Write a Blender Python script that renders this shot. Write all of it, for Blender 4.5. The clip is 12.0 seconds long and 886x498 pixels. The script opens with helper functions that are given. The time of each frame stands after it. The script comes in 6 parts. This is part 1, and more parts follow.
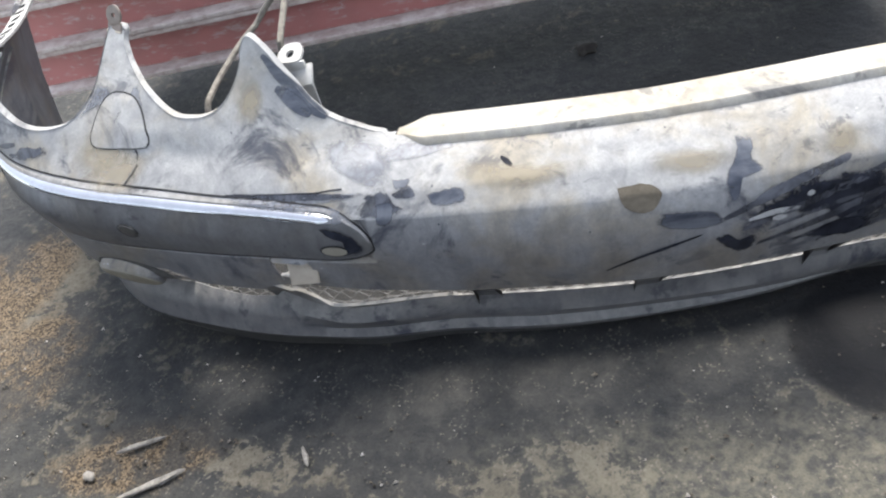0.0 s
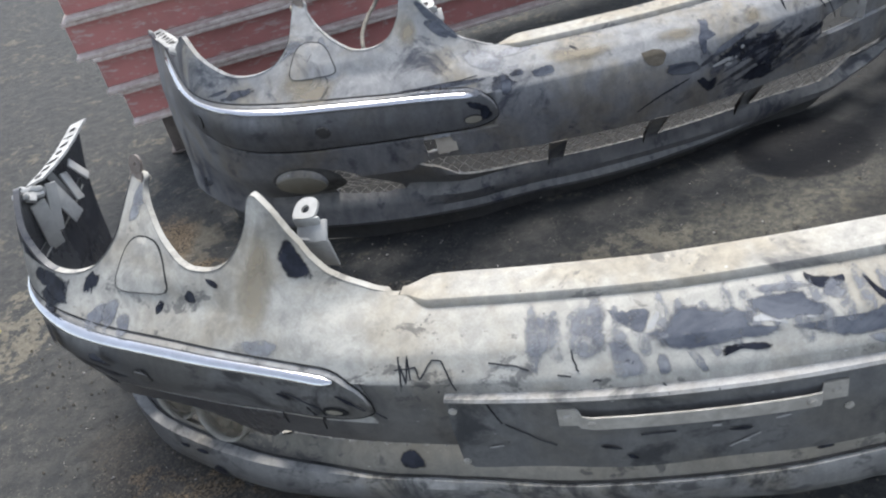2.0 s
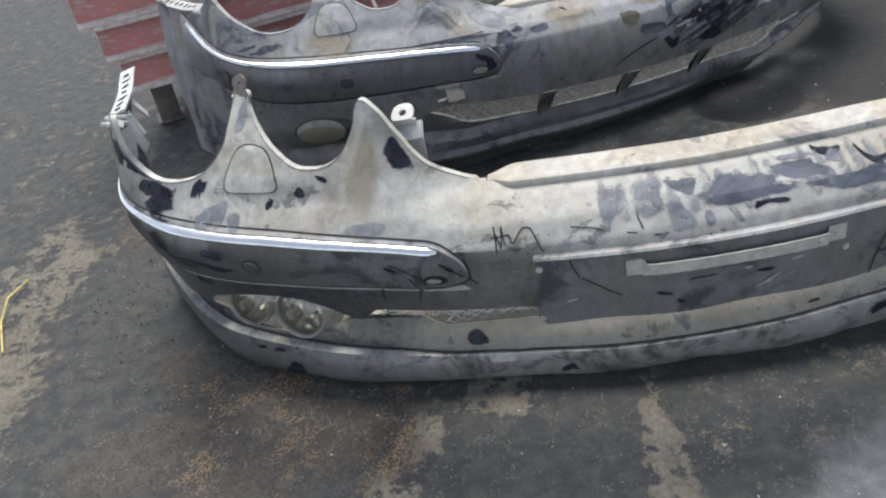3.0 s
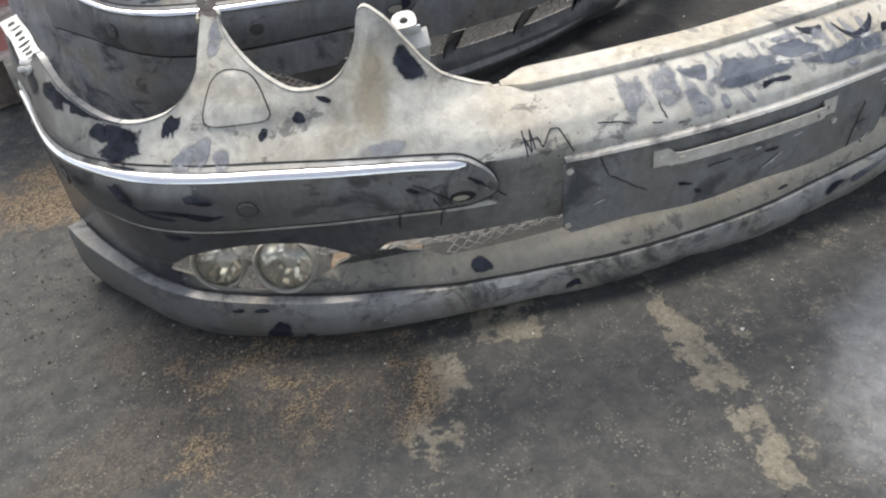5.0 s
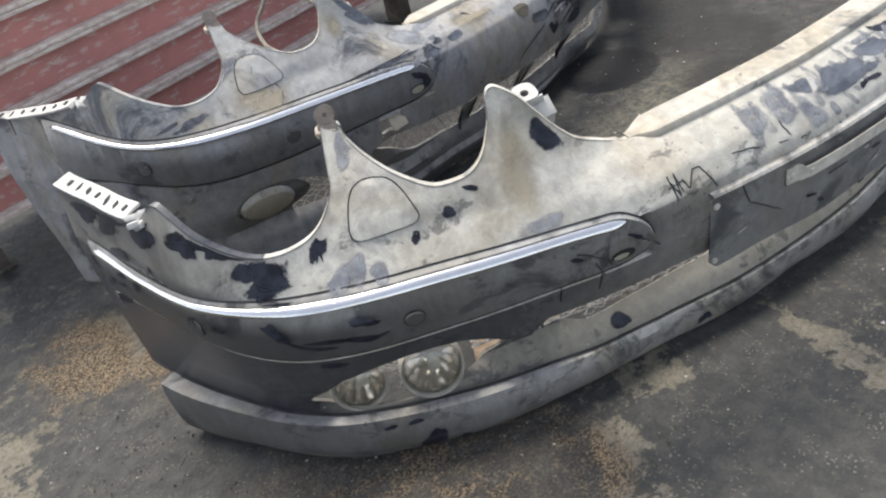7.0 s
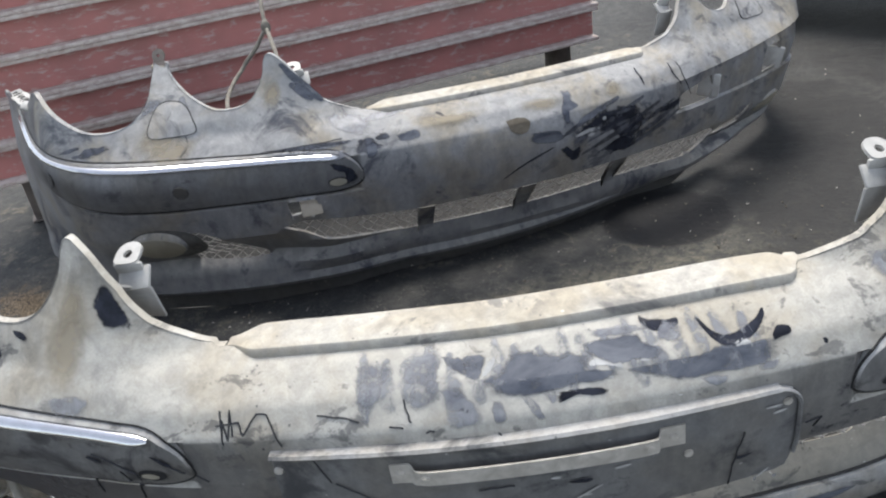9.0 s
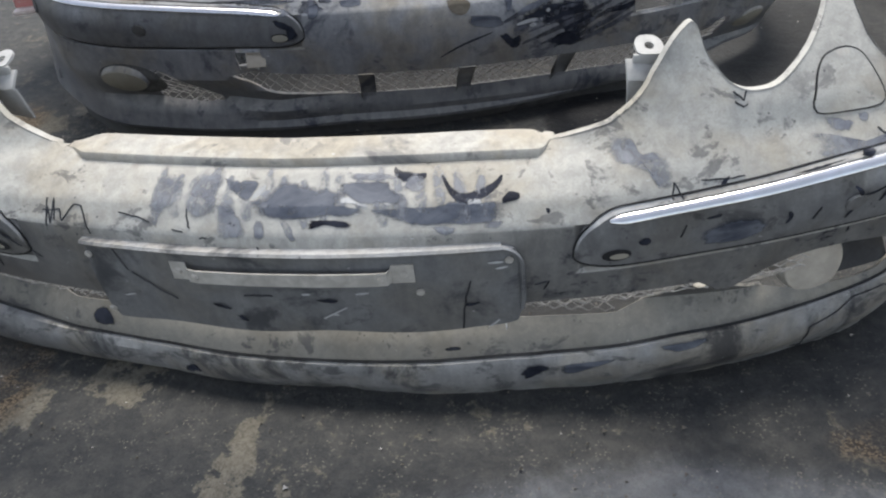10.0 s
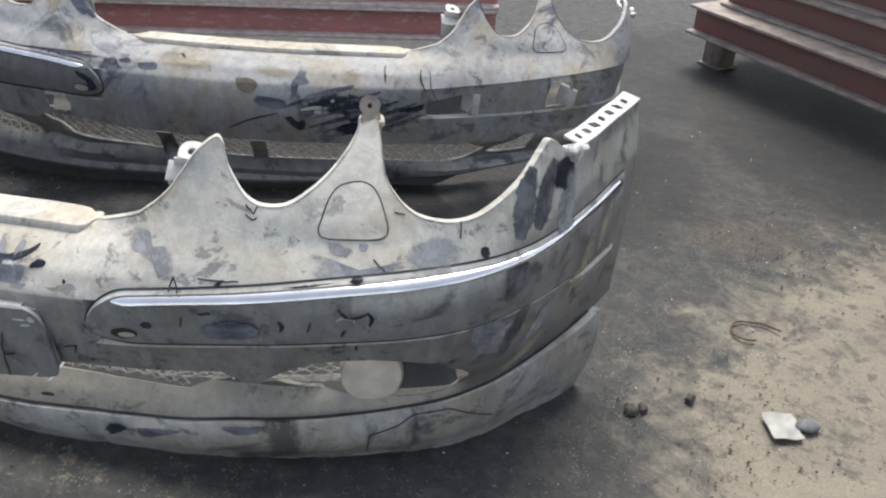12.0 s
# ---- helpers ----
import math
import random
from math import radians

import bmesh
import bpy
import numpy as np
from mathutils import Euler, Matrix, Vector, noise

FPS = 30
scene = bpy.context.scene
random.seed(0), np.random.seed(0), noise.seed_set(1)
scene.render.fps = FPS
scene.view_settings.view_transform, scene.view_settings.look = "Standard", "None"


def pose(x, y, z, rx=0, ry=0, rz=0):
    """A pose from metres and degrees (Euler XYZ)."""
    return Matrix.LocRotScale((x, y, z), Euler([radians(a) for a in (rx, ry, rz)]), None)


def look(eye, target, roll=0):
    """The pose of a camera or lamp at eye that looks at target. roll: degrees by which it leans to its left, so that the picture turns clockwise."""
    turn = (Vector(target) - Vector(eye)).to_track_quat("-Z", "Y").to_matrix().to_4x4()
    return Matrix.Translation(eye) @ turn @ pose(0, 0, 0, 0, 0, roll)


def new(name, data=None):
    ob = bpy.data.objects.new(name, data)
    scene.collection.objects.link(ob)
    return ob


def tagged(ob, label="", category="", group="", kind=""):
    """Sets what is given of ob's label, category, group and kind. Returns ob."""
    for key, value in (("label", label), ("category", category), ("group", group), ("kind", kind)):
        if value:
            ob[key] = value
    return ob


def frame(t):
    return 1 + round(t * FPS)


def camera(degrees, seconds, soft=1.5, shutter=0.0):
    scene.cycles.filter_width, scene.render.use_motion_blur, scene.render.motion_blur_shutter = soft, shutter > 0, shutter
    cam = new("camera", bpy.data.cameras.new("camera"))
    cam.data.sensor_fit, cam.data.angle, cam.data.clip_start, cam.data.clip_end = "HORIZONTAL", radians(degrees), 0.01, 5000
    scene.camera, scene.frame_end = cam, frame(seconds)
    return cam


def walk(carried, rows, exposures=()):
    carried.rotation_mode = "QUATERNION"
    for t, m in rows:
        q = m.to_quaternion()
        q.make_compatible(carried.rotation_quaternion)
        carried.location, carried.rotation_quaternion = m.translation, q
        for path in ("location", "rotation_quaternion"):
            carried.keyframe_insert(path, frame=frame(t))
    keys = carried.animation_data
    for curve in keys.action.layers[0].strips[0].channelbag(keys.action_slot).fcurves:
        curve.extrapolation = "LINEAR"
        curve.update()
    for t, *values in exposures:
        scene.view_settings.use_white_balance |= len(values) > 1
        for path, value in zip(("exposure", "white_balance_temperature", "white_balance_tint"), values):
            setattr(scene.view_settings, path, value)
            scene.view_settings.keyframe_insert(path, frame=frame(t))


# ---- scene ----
cam = camera(56.3, 12.0, 2.2)
PATH = [
    (0, (-0.012, 0.019, 0.889), (-0.751, 1.304, -0.454), -16.4),
    (0.5, (-0.113, -0.094, 0.918), (-0.565, 1.367, -0.371), -13.4),
    (1, (-0.116, -0.277, 0.929), (-0.36, 1.278, -0.305), -12.5),
    (1.5, (-0.14, -0.56, 0.966), (-0.428, 1.057, -0.174), -12.4),
    (2, (-0.329, -0.773, 0.945), (-0.652, 0.84, -0.192), -13.4),
    (2.5, (-0.508, -0.917, 0.906), (-0.562, 0.734, -0.221), -7.5),
    (3, (-0.579, -1.031, 0.963), (-0.635, 0.606, -0.184), -9.9),
    (3.2, (-0.604, -1.073, 0.988), (-0.649, 0.548, -0.182), -11.2),
    (4.8, (-0.89, -0.998, 0.875), (-0.531, 0.605, -0.266), -7.1),
    (5, (-0.913, -0.965, 0.862), (-0.458, 0.569, -0.338), -6.2),
    (5.5, (-1.029, -0.767, 0.845), (-0.405, 0.688, -0.377), -5.9),
    (6, (-1.148, -0.716, 0.863), (-0.332, 0.651, -0.349), -5.1),
    (6.5, (-1.214, -0.744, 0.9), (-0.384, 0.667, -0.249), -10.6),
    (6.7, (-1.221, -0.757, 0.9), (-0.42, 0.685, -0.23), -12.1),
    (8.3, (-0.584, -0.84, 0.941), (-0.462, 0.873, -0.084), -11.9),
    (8.5, (-0.492, -0.844, 0.929), (-0.411, 0.877, -0.086), -10.2),
    (9, (-0.261, -0.766, 0.868), (-0.339, 0.972, -0.118), -8.5),
    (9.5, (-0.096, -0.795, 0.845), (-0.226, 0.919, -0.178), -6.8),
    (10, (0.106, -0.875, 0.842), (-0.228, 0.717, -0.322), -5.1),
    (10.5, (0.251, -0.89, 0.872), (0.014, 0.708, -0.307), -6.9),
    (11, (0.43, -0.941, 0.905), (0.21, 0.688, -0.235), -0.6),
    (11.5, (0.647, -0.847, 0.884), (0.28, 0.786, -0.211), 1.3),
    (12, (0.734, -0.774, 0.916), (0.253, 0.861, -0.13), 2.5),
]
EXPOSURES = [(0, 1.85, 6500, 10), (1.5, 1.72, 6500, 10), (2.2, 1.17, 6250, 10), (3, 1.22, 6400, 10), (5.0, 1.46, 6750, 10), (6.7, 1.48, 6750, 10), (8.5, 1.42, 6550, 10), (9.5, 1.22, 6480, 10), (10.5, 1.15, 6450, 10), (12, 1.42, 6600, 10)]
walk(cam, [(t, look(eye, target, roll)) for t, eye, target, roll in PATH], EXPOSURES)

# world, sun and exposure
SUN_EL, SUN_AZ = 62.0, -6.0  # degrees; the azimuth runs from +y towards +x
world = bpy.data.worlds.new("world")
scene.world = world
world.use_nodes = True
wn, wl = world.node_tree.nodes, world.node_tree.links
sky = wn.new("ShaderNodeTexSky")
sky.sky_type, sky.sun_disc = "NISHITA", False
sky.sun_elevation, sky.sun_rotation = radians(SUN_EL), radians(SUN_AZ)
wn["Background"].inputs["Strength"].default_value = 0.138
haze = wn.new("ShaderNodeHueSaturation")
haze.inputs["Saturation"].default_value = 0.5
wl.new(sky.outputs["Color"], haze.inputs["Color"])
wl.new(haze.outputs["Color"], wn["Background"].inputs["Color"])
sun_data = bpy.data.lights.new("sun", "SUN")
sun_data.energy, sun_data.angle, sun_data.color = 2.3, radians(30), (1.0, 0.95, 0.87)
sun = new("sun", sun_data)
sd = Vector((math.sin(radians(SUN_AZ)) * math.cos(radians(SUN_EL)), math.cos(radians(SUN_AZ)) * math.cos(radians(SUN_EL)), math.sin(radians(SUN_EL))))
sun.matrix_world = look(tuple(sd * 20), (0, 0, 0))


# materials
class Mat:
    """A small builder for node materials."""

    def __init__(self, name):
        self.m = bpy.data.materials.new(name)
        self.m.use_nodes = True
        self.t = self.m.node_tree
        self.b = self.t.nodes["Principled BSDF"]

    def put(self, socket, value):
        if isinstance(value, bpy.types.NodeSocket):
            self.t.links.new(value, socket)
        elif isinstance(value, tuple) and len(value) == 3 and socket.type == "RGBA":
            socket.default_value = (*value, 1)
        else:
            socket.default_value = value

    def set(self, **kw):
        for k, v in kw.items():
            self.put(self.b.inputs[k.replace("_", " ")], v)
        return self

    def coords(self, which="Object", scale=(1, 1, 1)):
        c = self.t.nodes.new("ShaderNodeTexCoord")
        mp = self.t.nodes.new("ShaderNodeMapping")
        mp.inputs["Scale"].default_value = scale
        self.t.links.new(c.outputs[which], mp.inputs["Vector"])
        return mp.outputs["Vector"]

    def noise(self, vec, scale, detail=4, rough=0.6, dist=0.0, offset=0.0):
        n = self.t.nodes.new("ShaderNodeTexNoise")
        n.inputs["Scale"].default_value, n.inputs["Detail"].default_value = scale, detail
        n.inputs["Roughness"].default_value, n.inputs["Distortion"].default_value = rough, dist
        if offset:
            a = self.t.nodes.new("ShaderNodeVectorMath")
            a.inputs[1].default_value = (offset, offset * 0.7, -offset)
            self.t.links.new(vec, a.inputs[0])
            vec = a.outputs[0]
        self.t.links.new(vec, n.inputs["Vector"])
        return n.outputs["Fac"]

    def voronoi(self, vec, scale, feature="F1"):
        n = self.t.nodes.new("ShaderNodeTexVoronoi")
        n.feature = feature
        n.inputs["Scale"].default_value = scale
        self.t.links.new(vec, n.inputs["Vector"])
        return n.outputs["Distance"]

    def ramp(self, v, a, b, lo=0.0, hi=1.0):
        n = self.t.nodes.new("ShaderNodeMapRange")
        n.interpolation_type = "SMOOTHSTEP"
        for k, x in zip(("From Min", "From Max", "To Min", "To Max"), (a, b, lo, hi)):
            n.inputs[k].default_value = x
        self.t.links.new(v, n.inputs["Value"])
        return n.outputs["Result"]

    def math(self, op, a, b=0.0):
        n = self.t.nodes.new("ShaderNodeMath")
        n.operation = op
        self.put(n.inputs[0], a)
        self.put(n.inputs[1], b)
        return n.outputs[0]

    def mix(self, fac, a, b):
        n = self.t.nodes.new("ShaderNodeMix")
        n.data_type = "RGBA"
        self.put(n.inputs["Factor"], fac)
        self.put(n.inputs["A"], a)
        self.put(n.inputs["B"], b)
        return n.outputs["Result"]

    def mixf(self, fac, a, b):
        n = self.t.nodes.new("ShaderNodeMix")
        self.put(n.inputs["Factor"], fac)
        self.put(n.inputs["A"], a)
        self.put(n.inputs["B"], b)
        return n.outputs["Result"]

    def bump(self, height, strength=0.3, distance=0.002):
        n = self.t.nodes.new("ShaderNodeBump")
        n.inputs["Strength"].default_value, n.inputs["Distance"].default_value = strength, distance
        self.t.links.new(height, n.inputs["Height"])
        self.t.links.new(n.outputs["Normal"], self.b.inputs["Normal"])
        return self

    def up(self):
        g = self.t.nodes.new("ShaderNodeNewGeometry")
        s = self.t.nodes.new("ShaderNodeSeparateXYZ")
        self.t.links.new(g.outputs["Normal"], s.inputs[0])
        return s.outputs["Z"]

    def attr(self, name):
        n = self.t.nodes.new("ShaderNodeAttribute")
        n.attribute_name = name
        return n.outputs["Fac"]

    def random(self):
        return self.t.nodes.new("ShaderNodeObjectInfo").outputs["Random"]


def dusty_paint(name, paint, dust, tan, cover=(0.55, 1.0), wiped=0.62, seed=0.0, gloss=0.25, ends=0.0, lee=0.0, low_dark=0.0, span=(0.05, 0.75), low_fade=(0.0, 0.45), soil=(0.17, 0.165, 0.155)):
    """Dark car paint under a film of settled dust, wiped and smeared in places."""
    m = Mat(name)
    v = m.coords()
    # dust settled on upward faces; the ramp also paints in top-to-side light contrast
    dust_toplight = m.ramp(m.up(), 0.0, 0.54, cover[0], cover[1])
    sides = m.t.nodes.new("ShaderNodeSeparateXYZ")
    m.t.links.new(v, sides.inputs[0])
    settle_side = m.ramp(sides.outputs["X"], span[0], span[1], 0.0, 1.0 if lee else 0.0)
    if lee:  # more dust has caught towards one end
        along = m.t.nodes.new("ShaderNodeSeparateXYZ")
        m.t.links.new(v, along.inputs[0])
        dust_toplight = m.math("ADD", dust_toplight, m.ramp(along.outputs["X"], span[0], span[1], 0.0, lee))
    blotch = m.noise(v, 9, 5, 0.6, 0.4, 3.1 + seed)
    smear = m.noise(m.coords(scale=(1, 1, 0.35)), 22, 5, 0.65, 1.2, 7.7 + seed)
    worn = m.noise(v, 6.5, 6, 0.68, 0.8, 11.3 + seed)
    if ends:  # handled more, so wiped barer, at the two ends
        sep = m.t.nodes.new("ShaderNodeSeparateXYZ")
        m.t.links.new(v, sep.inputs[0])
        worn = m.math("ADD", worn, m.math("ADD", m.ramp(sep.outputs["X"], -0.88, -0.62, ends, 0.0), m.ramp(sep.outputs["X"], 0.76, 0.94, 0.0, ends * 0.7)))
    wipe = m.ramp(worn, wiped - 0.05, wiped + 0.06)
    streak = m.ramp(m.noise(m.coords(scale=(60, 60, 3)), 1.0, 4, 0.6, 0.3, seed), 0.35, 0.70, 0.90, 1.03)
    film = m.math("MULTIPLY", m.math("MULTIPLY", dust_toplight, streak), m.ramp(smear, 0.25, 0.6, 0.70, 1.0))
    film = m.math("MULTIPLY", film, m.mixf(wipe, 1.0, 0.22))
    rub = m.ramp(m.noise(m.coords(scale=(1, 1, 1.6)), 20, 6, 0.7, 0.4, 17.0 + seed), 0.54, 0.62, 0.0, 1.0)
    film = m.math("MULTIPLY", film, m.mixf(m.math("MULTIPLY", rub, m.ramp(m.math("ADD", m.noise(v, 5, 2, 0.5, 0, 9.0 + seed), m.ramp(settle_side, 0.0, 1.0, 0.0, 0.14)), 0.46, 0.58)), 1.0, 0.42))
    film = m.math("MINIMUM", film, 0.97)
    grain = m.noise(v, 420, 3, 0.7)
    dust_c = m.mix(m.ramp(blotch, 0.42, 0.66), dust, tan)
    dust_c = m.mix(m.ramp(grain, 0.3, 0.75, 0.0, 0.35), dust_c, tuple(c * 0.6 for c in dust))
    if low_dark:  # the dust turns to a darker colour towards the bottom
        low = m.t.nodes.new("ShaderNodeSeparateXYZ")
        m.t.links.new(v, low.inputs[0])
        low_band = m.math("ADD", low.outputs["Z"], m.math("MULTIPLY", m.math("SUBTRACT", blotch, 0.5), 0.10))
        dust_c = m.mix(m.math("MULTIPLY", m.ramp(low_band, 0.12, 0.21, low_dark, 0.0), m.ramp(low.outputs["X"], low_fade[0], low_fade[1], 1.0, 0.8)), dust_c, soil)
    speck = m.ramp(m.voronoi(v, 130), 0.05, 0.11, 0.55, 0.0)
    dust_c = m.mix(m.math("MULTIPLY", speck, m.ramp(m.noise(v, 30, 2), 0.5, 0.62)), dust_c, (0.55, 0.54, 0.5))
    scratch = m.ramp(m.noise(m.coords(scale=(3, 3, 90)), 6, 3, 0.7, 0.6, 5 + seed), 0.70, 0.78)
    pit = m.ramp(m.voronoi(m.coords(scale=(1, 1, 0.7)), 75), 0.04, 0.13, 0.8, 0.0)
    film = m.math("MULTIPLY", film, m.math("SUBTRACT", 1.0, m.math("MULTIPLY", pit, m.ramp(m.noise(v, 14, 3, 0.5, 0, 2 + seed), 0.55, 0.62))))
    cloud = m.ramp(m.noise(v, 48, 6, 0.75, 0.4, 1.5 + seed), 0.32, 0.68, 0.77, 1.06)
    film = m.math("MULTIPLY", film, cloud)
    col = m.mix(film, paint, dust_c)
    col = m.mix(m.math("MULTIPLY", scratch, 0.18), col, (0.5, 0.49, 0.47))
    nick = m.ramp(m.voronoi(m.coords(scale=(0.45, 0.45, 1.5)), 60), 0.03, 0.07, 0.75, 0.0)
    col = m.mix(m.math("MULTIPLY", nick, m.ramp(m.noise(v, 11, 3, 0.6, 0, 21 + seed), 0.51, 0.58)), col, (0.55, 0.54, 0.52))
    m.set(Base_Color=col, Roughness=m.mixf(film, gloss, 0.72), Specular_IOR_Level=m.mixf(film, 0.30, 0.10))
    m.bump(m.math("ADD", grain, m.math("MULTIPLY", smear, 0.6)), 0.12, 0.0012)
    return m.m


def simple(name, color, rough=0.6, metal=0.0, dark=0.55, scale=30, bump=0.15, dust=None, amount=0.5):
    m = Mat(name)
    v = m.coords()
    n1, n2 = m.noise(v, scale, 5, 0.65, 0.3), m.noise(v, scale * 9, 3)
    col = m.mix(m.ramp(n1, 0.3, 0.7), color, tuple(c * dark for c in color))
    if dust:
        col = m.mix(m.math("MULTIPLY", m.ramp(n1, 0.35, 0.6), m.ramp(m.up(), -0.3, 0.8, amount * 0.4, amount)), col, dust)
    m.set(Base_Color=col, Roughness=m.ramp(n1, 0.2, 0.8, rough * 0.8, min(1.0, rough * 1.25)), Metallic=metal)
    m.bump(n2, bump, 0.001)
    return m.m


DUST = (0.47, 0.452, 0.405)
paint_front = dusty_paint("dusty_black_paint", (0.012, 0.014, 0.022), DUST, (0.38, 0.345, 0.28), (0.10, 1.02), 0.66, 0.0, 0.22, 0.05, 0.26, 0.9, span=(-0.58, -0.24), low_fade=(-0.65, -0.2), soil=(0.165, 0.153, 0.128))
paint_back = dusty_paint("dusty_grey_paint", (0.020, 0.024, 0.040), (0.37, 0.367, 0.357), (0.345, 0.308, 0.243), (0.60, 1.0), 0.60, 20.0, 0.3, 0.06, 0.06, 0.88, low_fade=(0.15, 0.60), soil=(0.255, 0.251, 0.242))
strip_mat = dusty_paint("dusty_rub_strip", (0.022, 0.022, 0.024), (0.44, 0.435, 0.42), (0.38, 0.36, 0.32), (0.08, 0.70), 0.60, 40.0, 0.4, 0.0, 0.26, span=(-0.82, -0.42))
strip_far = dusty_paint("grey_dusty_rub_strip", (0.030, 0.030, 0.034), (0.40, 0.398, 0.39), (0.36, 0.34, 0.30), (0.26, 0.80), 0.62, 45.0, 0.4)
lip_mat = dusty_paint("dusty_lip", (0.02, 0.021, 0.025), (0.44, 0.43, 0.41), (0.40, 0.36, 0.29), (0.20, 0.58), 0.56, 60.0, 0.4, 0.0, 0.34, span=(-0.75, -0.15))
rim_mat = dusty_paint("dusty_flange", (0.05, 0.05, 0.055), (0.47, 0.448, 0.395), (0.40, 0.355, 0.275), (0.45, 1.0), 0.62, 80.0, 0.5)
bare_mat = simple("bare_black_paint", (0.022, 0.025, 0.036), 0.3, 0.0, 0.6, 60, 0.05, (0.10, 0.10, 0.10), 0.5)
gap_mat = simple("dark_gap", (0.012, 0.012, 0.013), 0.8)
tape_mat = simple("dark_scribble", (0.012, 0.013, 0.018), 0.5)
chrome_mat = simple("scratched_chrome", (0.60, 0.60, 0.61), 0.17, 1.0, 0.9, 25, 0.0, (0.45, 0.41, 0.35), 0.15)
wire_mat = simple("dusty_wire_mesh", (0.33, 0.32, 0.30), 0.5, 0.2, 0.5, 60)
wire_dim = simple("grimy_wire_mesh", (0.27, 0.262, 0.25), 0.55, 0.2, 0.5, 60)
zinc_mat = simple("pale_plastic_bracket", (0.42, 0.41, 0.385), 0.5, 0.0, 0.75, 40)
metal_mat = simple("dull_steel_strap", (0.56, 0.535, 0.485), 0.5, 0.4, 0.7, 40, 0.2, (0.36, 0.33, 0.28), 0.6)
plate_mat = dusty_paint("dusty_plate_panel", (0.03, 0.032, 0.036), (0.42, 0.415, 0.40), (0.38, 0.355, 0.31), (0.36, 0.92), 0.58, 90.0, 0.45)
strip_white = simple("chalky_white_strip", (0.47, 0.465, 0.445), 0.75, 0.0, 0.6, 40, 0.4)
lens_dusty = simple("dust_covered_lens", (0.28, 0.258, 0.205), 0.6, 0.0, 0.8, 18, 0.2)
disc_mat = simple("pale_dust_on_lens", (0.42, 0.38, 0.32), 0.75, 0.0, 0.8, 40, 0.2)
tow_mat = simple("tan_dusty_cover", (0.40, 0.35, 0.28), 0.8, 0.0, 0.8, 40, 0.2)
tab_mat = simple("brown_steel_tab", (0.20, 0.165, 0.14), 0.55, 0.3, 0.7, 50, 0.2)
ring_mat = simple("lamp_ring_plastic", (0.30, 0.285, 0.25), 0.40, 0.0, 0.75, 40)
reflector_mat = simple("lamp_reflector", (0.96, 0.92, 0.85), 0.10, 0.95, 0.85, 30, 0.06)
soil_mat = simple("rusty_soil", (0.20, 0.145, 0.10), 0.95, 0.0, 0.6, 60, 0.5)
rope_mat = simple("grimy_rope", (0.20, 0.18, 0.15), 0.9, 0.0, 0.5, 120, 0.5)
foot_mat = simple("dusty_steel_foot", (0.15, 0.125, 0.11), 0.75, 0.1, 0.55, 20, 0.2)
paper_mat = simple("crumpled_pale_plastic", (0.25, 0.245, 0.225), 0.6, 0.0, 0.8, 40)
stone_mat = simple("grey_grit", (0.30, 0.28, 0.25), 0.9, 0.0, 0.5, 90)
clod_mat = simple("dark_dirt_clod", (0.05, 0.043, 0.036), 0.95, 0.0, 0.5, 90, 0.4)
rust_mat = simple("rusty_wire", (0.12, 0.07, 0.045), 0.8, 0.3, 0.6, 90)
recess_shade_mat = simple("recess_shade", (0.105, 0.104, 0.10), 0.8, 0.0, 0.6, 40, 0.2)
black_mat = simple("black_rubber", (0.02, 0.02, 0.022), 0.6)

glass = Mat("dusty_lamp_glass")
clear, shine, both, rim_light, dull, veil = (glass.t.nodes.new(k) for k in ("ShaderNodeBsdfTransparent", "ShaderNodeBsdfGlossy", "ShaderNodeMixShader", "ShaderNodeFresnel", "ShaderNodeBsdfDiffuse", "ShaderNodeMixShader"))
clear.inputs["Color"].default_value = (0.98, 0.97, 0.95, 1)
shine.inputs["Roughness"].default_value = 0.06
rim_light.inputs["IOR"].default_value = 1.6
glass.t.links.new(rim_light.outputs[0], both.inputs[0])
glass.t.links.new(clear.outputs[0], both.inputs[1])
glass.t.links.new(shine.outputs[0], both.inputs[2])
dull.inputs["Color"].default_value = (0.40, 0.37, 0.31, 1)
glass.put(veil.inputs[0], glass.ramp(glass.noise(glass.coords(), 38, 5, 0.7, 0.6), 0.30, 0.70, 0.01, 0.10))
glass.t.links.new(both.outputs[0], veil.inputs[1])
glass.t.links.new(dull.outputs[0], veil.inputs[2])
glass.t.links.new(veil.outputs[0], glass.t.nodes["Material Output"].inputs["Surface"])
glass_mat = glass.m

# smears: wiped, wet-looking marks whose rims fray
sm = Mat("wiped_smear")
sv = sm.coords()
fray = sm.math("ADD", sm.attr("rim"), sm.math("MULTIPLY", sm.math("SUBTRACT", sm.noise(sv, 70, 5, 0.7, 0.6), 0.5), 0.75))
sm.set(Base_Color=sm.mix(sm.ramp(sm.noise(sv, 45, 4), 0.35, 0.65), (0.008, 0.009, 0.014), (0.025, 0.028, 0.040)), Roughness=0.34, Specular_IOR_Level=0.14,
       Alpha=sm.math("MULTIPLY", sm.ramp(fray, 0.62, 0.80, 1.0, 0.0), 0.95))
smear_mat = sm.m
ss = Mat("dusty_smear")
uv = ss.coords()
fray1 = ss.math("ADD", ss.attr("rim"), ss.math("MULTIPLY", ss.math("SUBTRACT", ss.noise(uv, 48, 6, 0.68, 0.9), 0.5), 1.3))
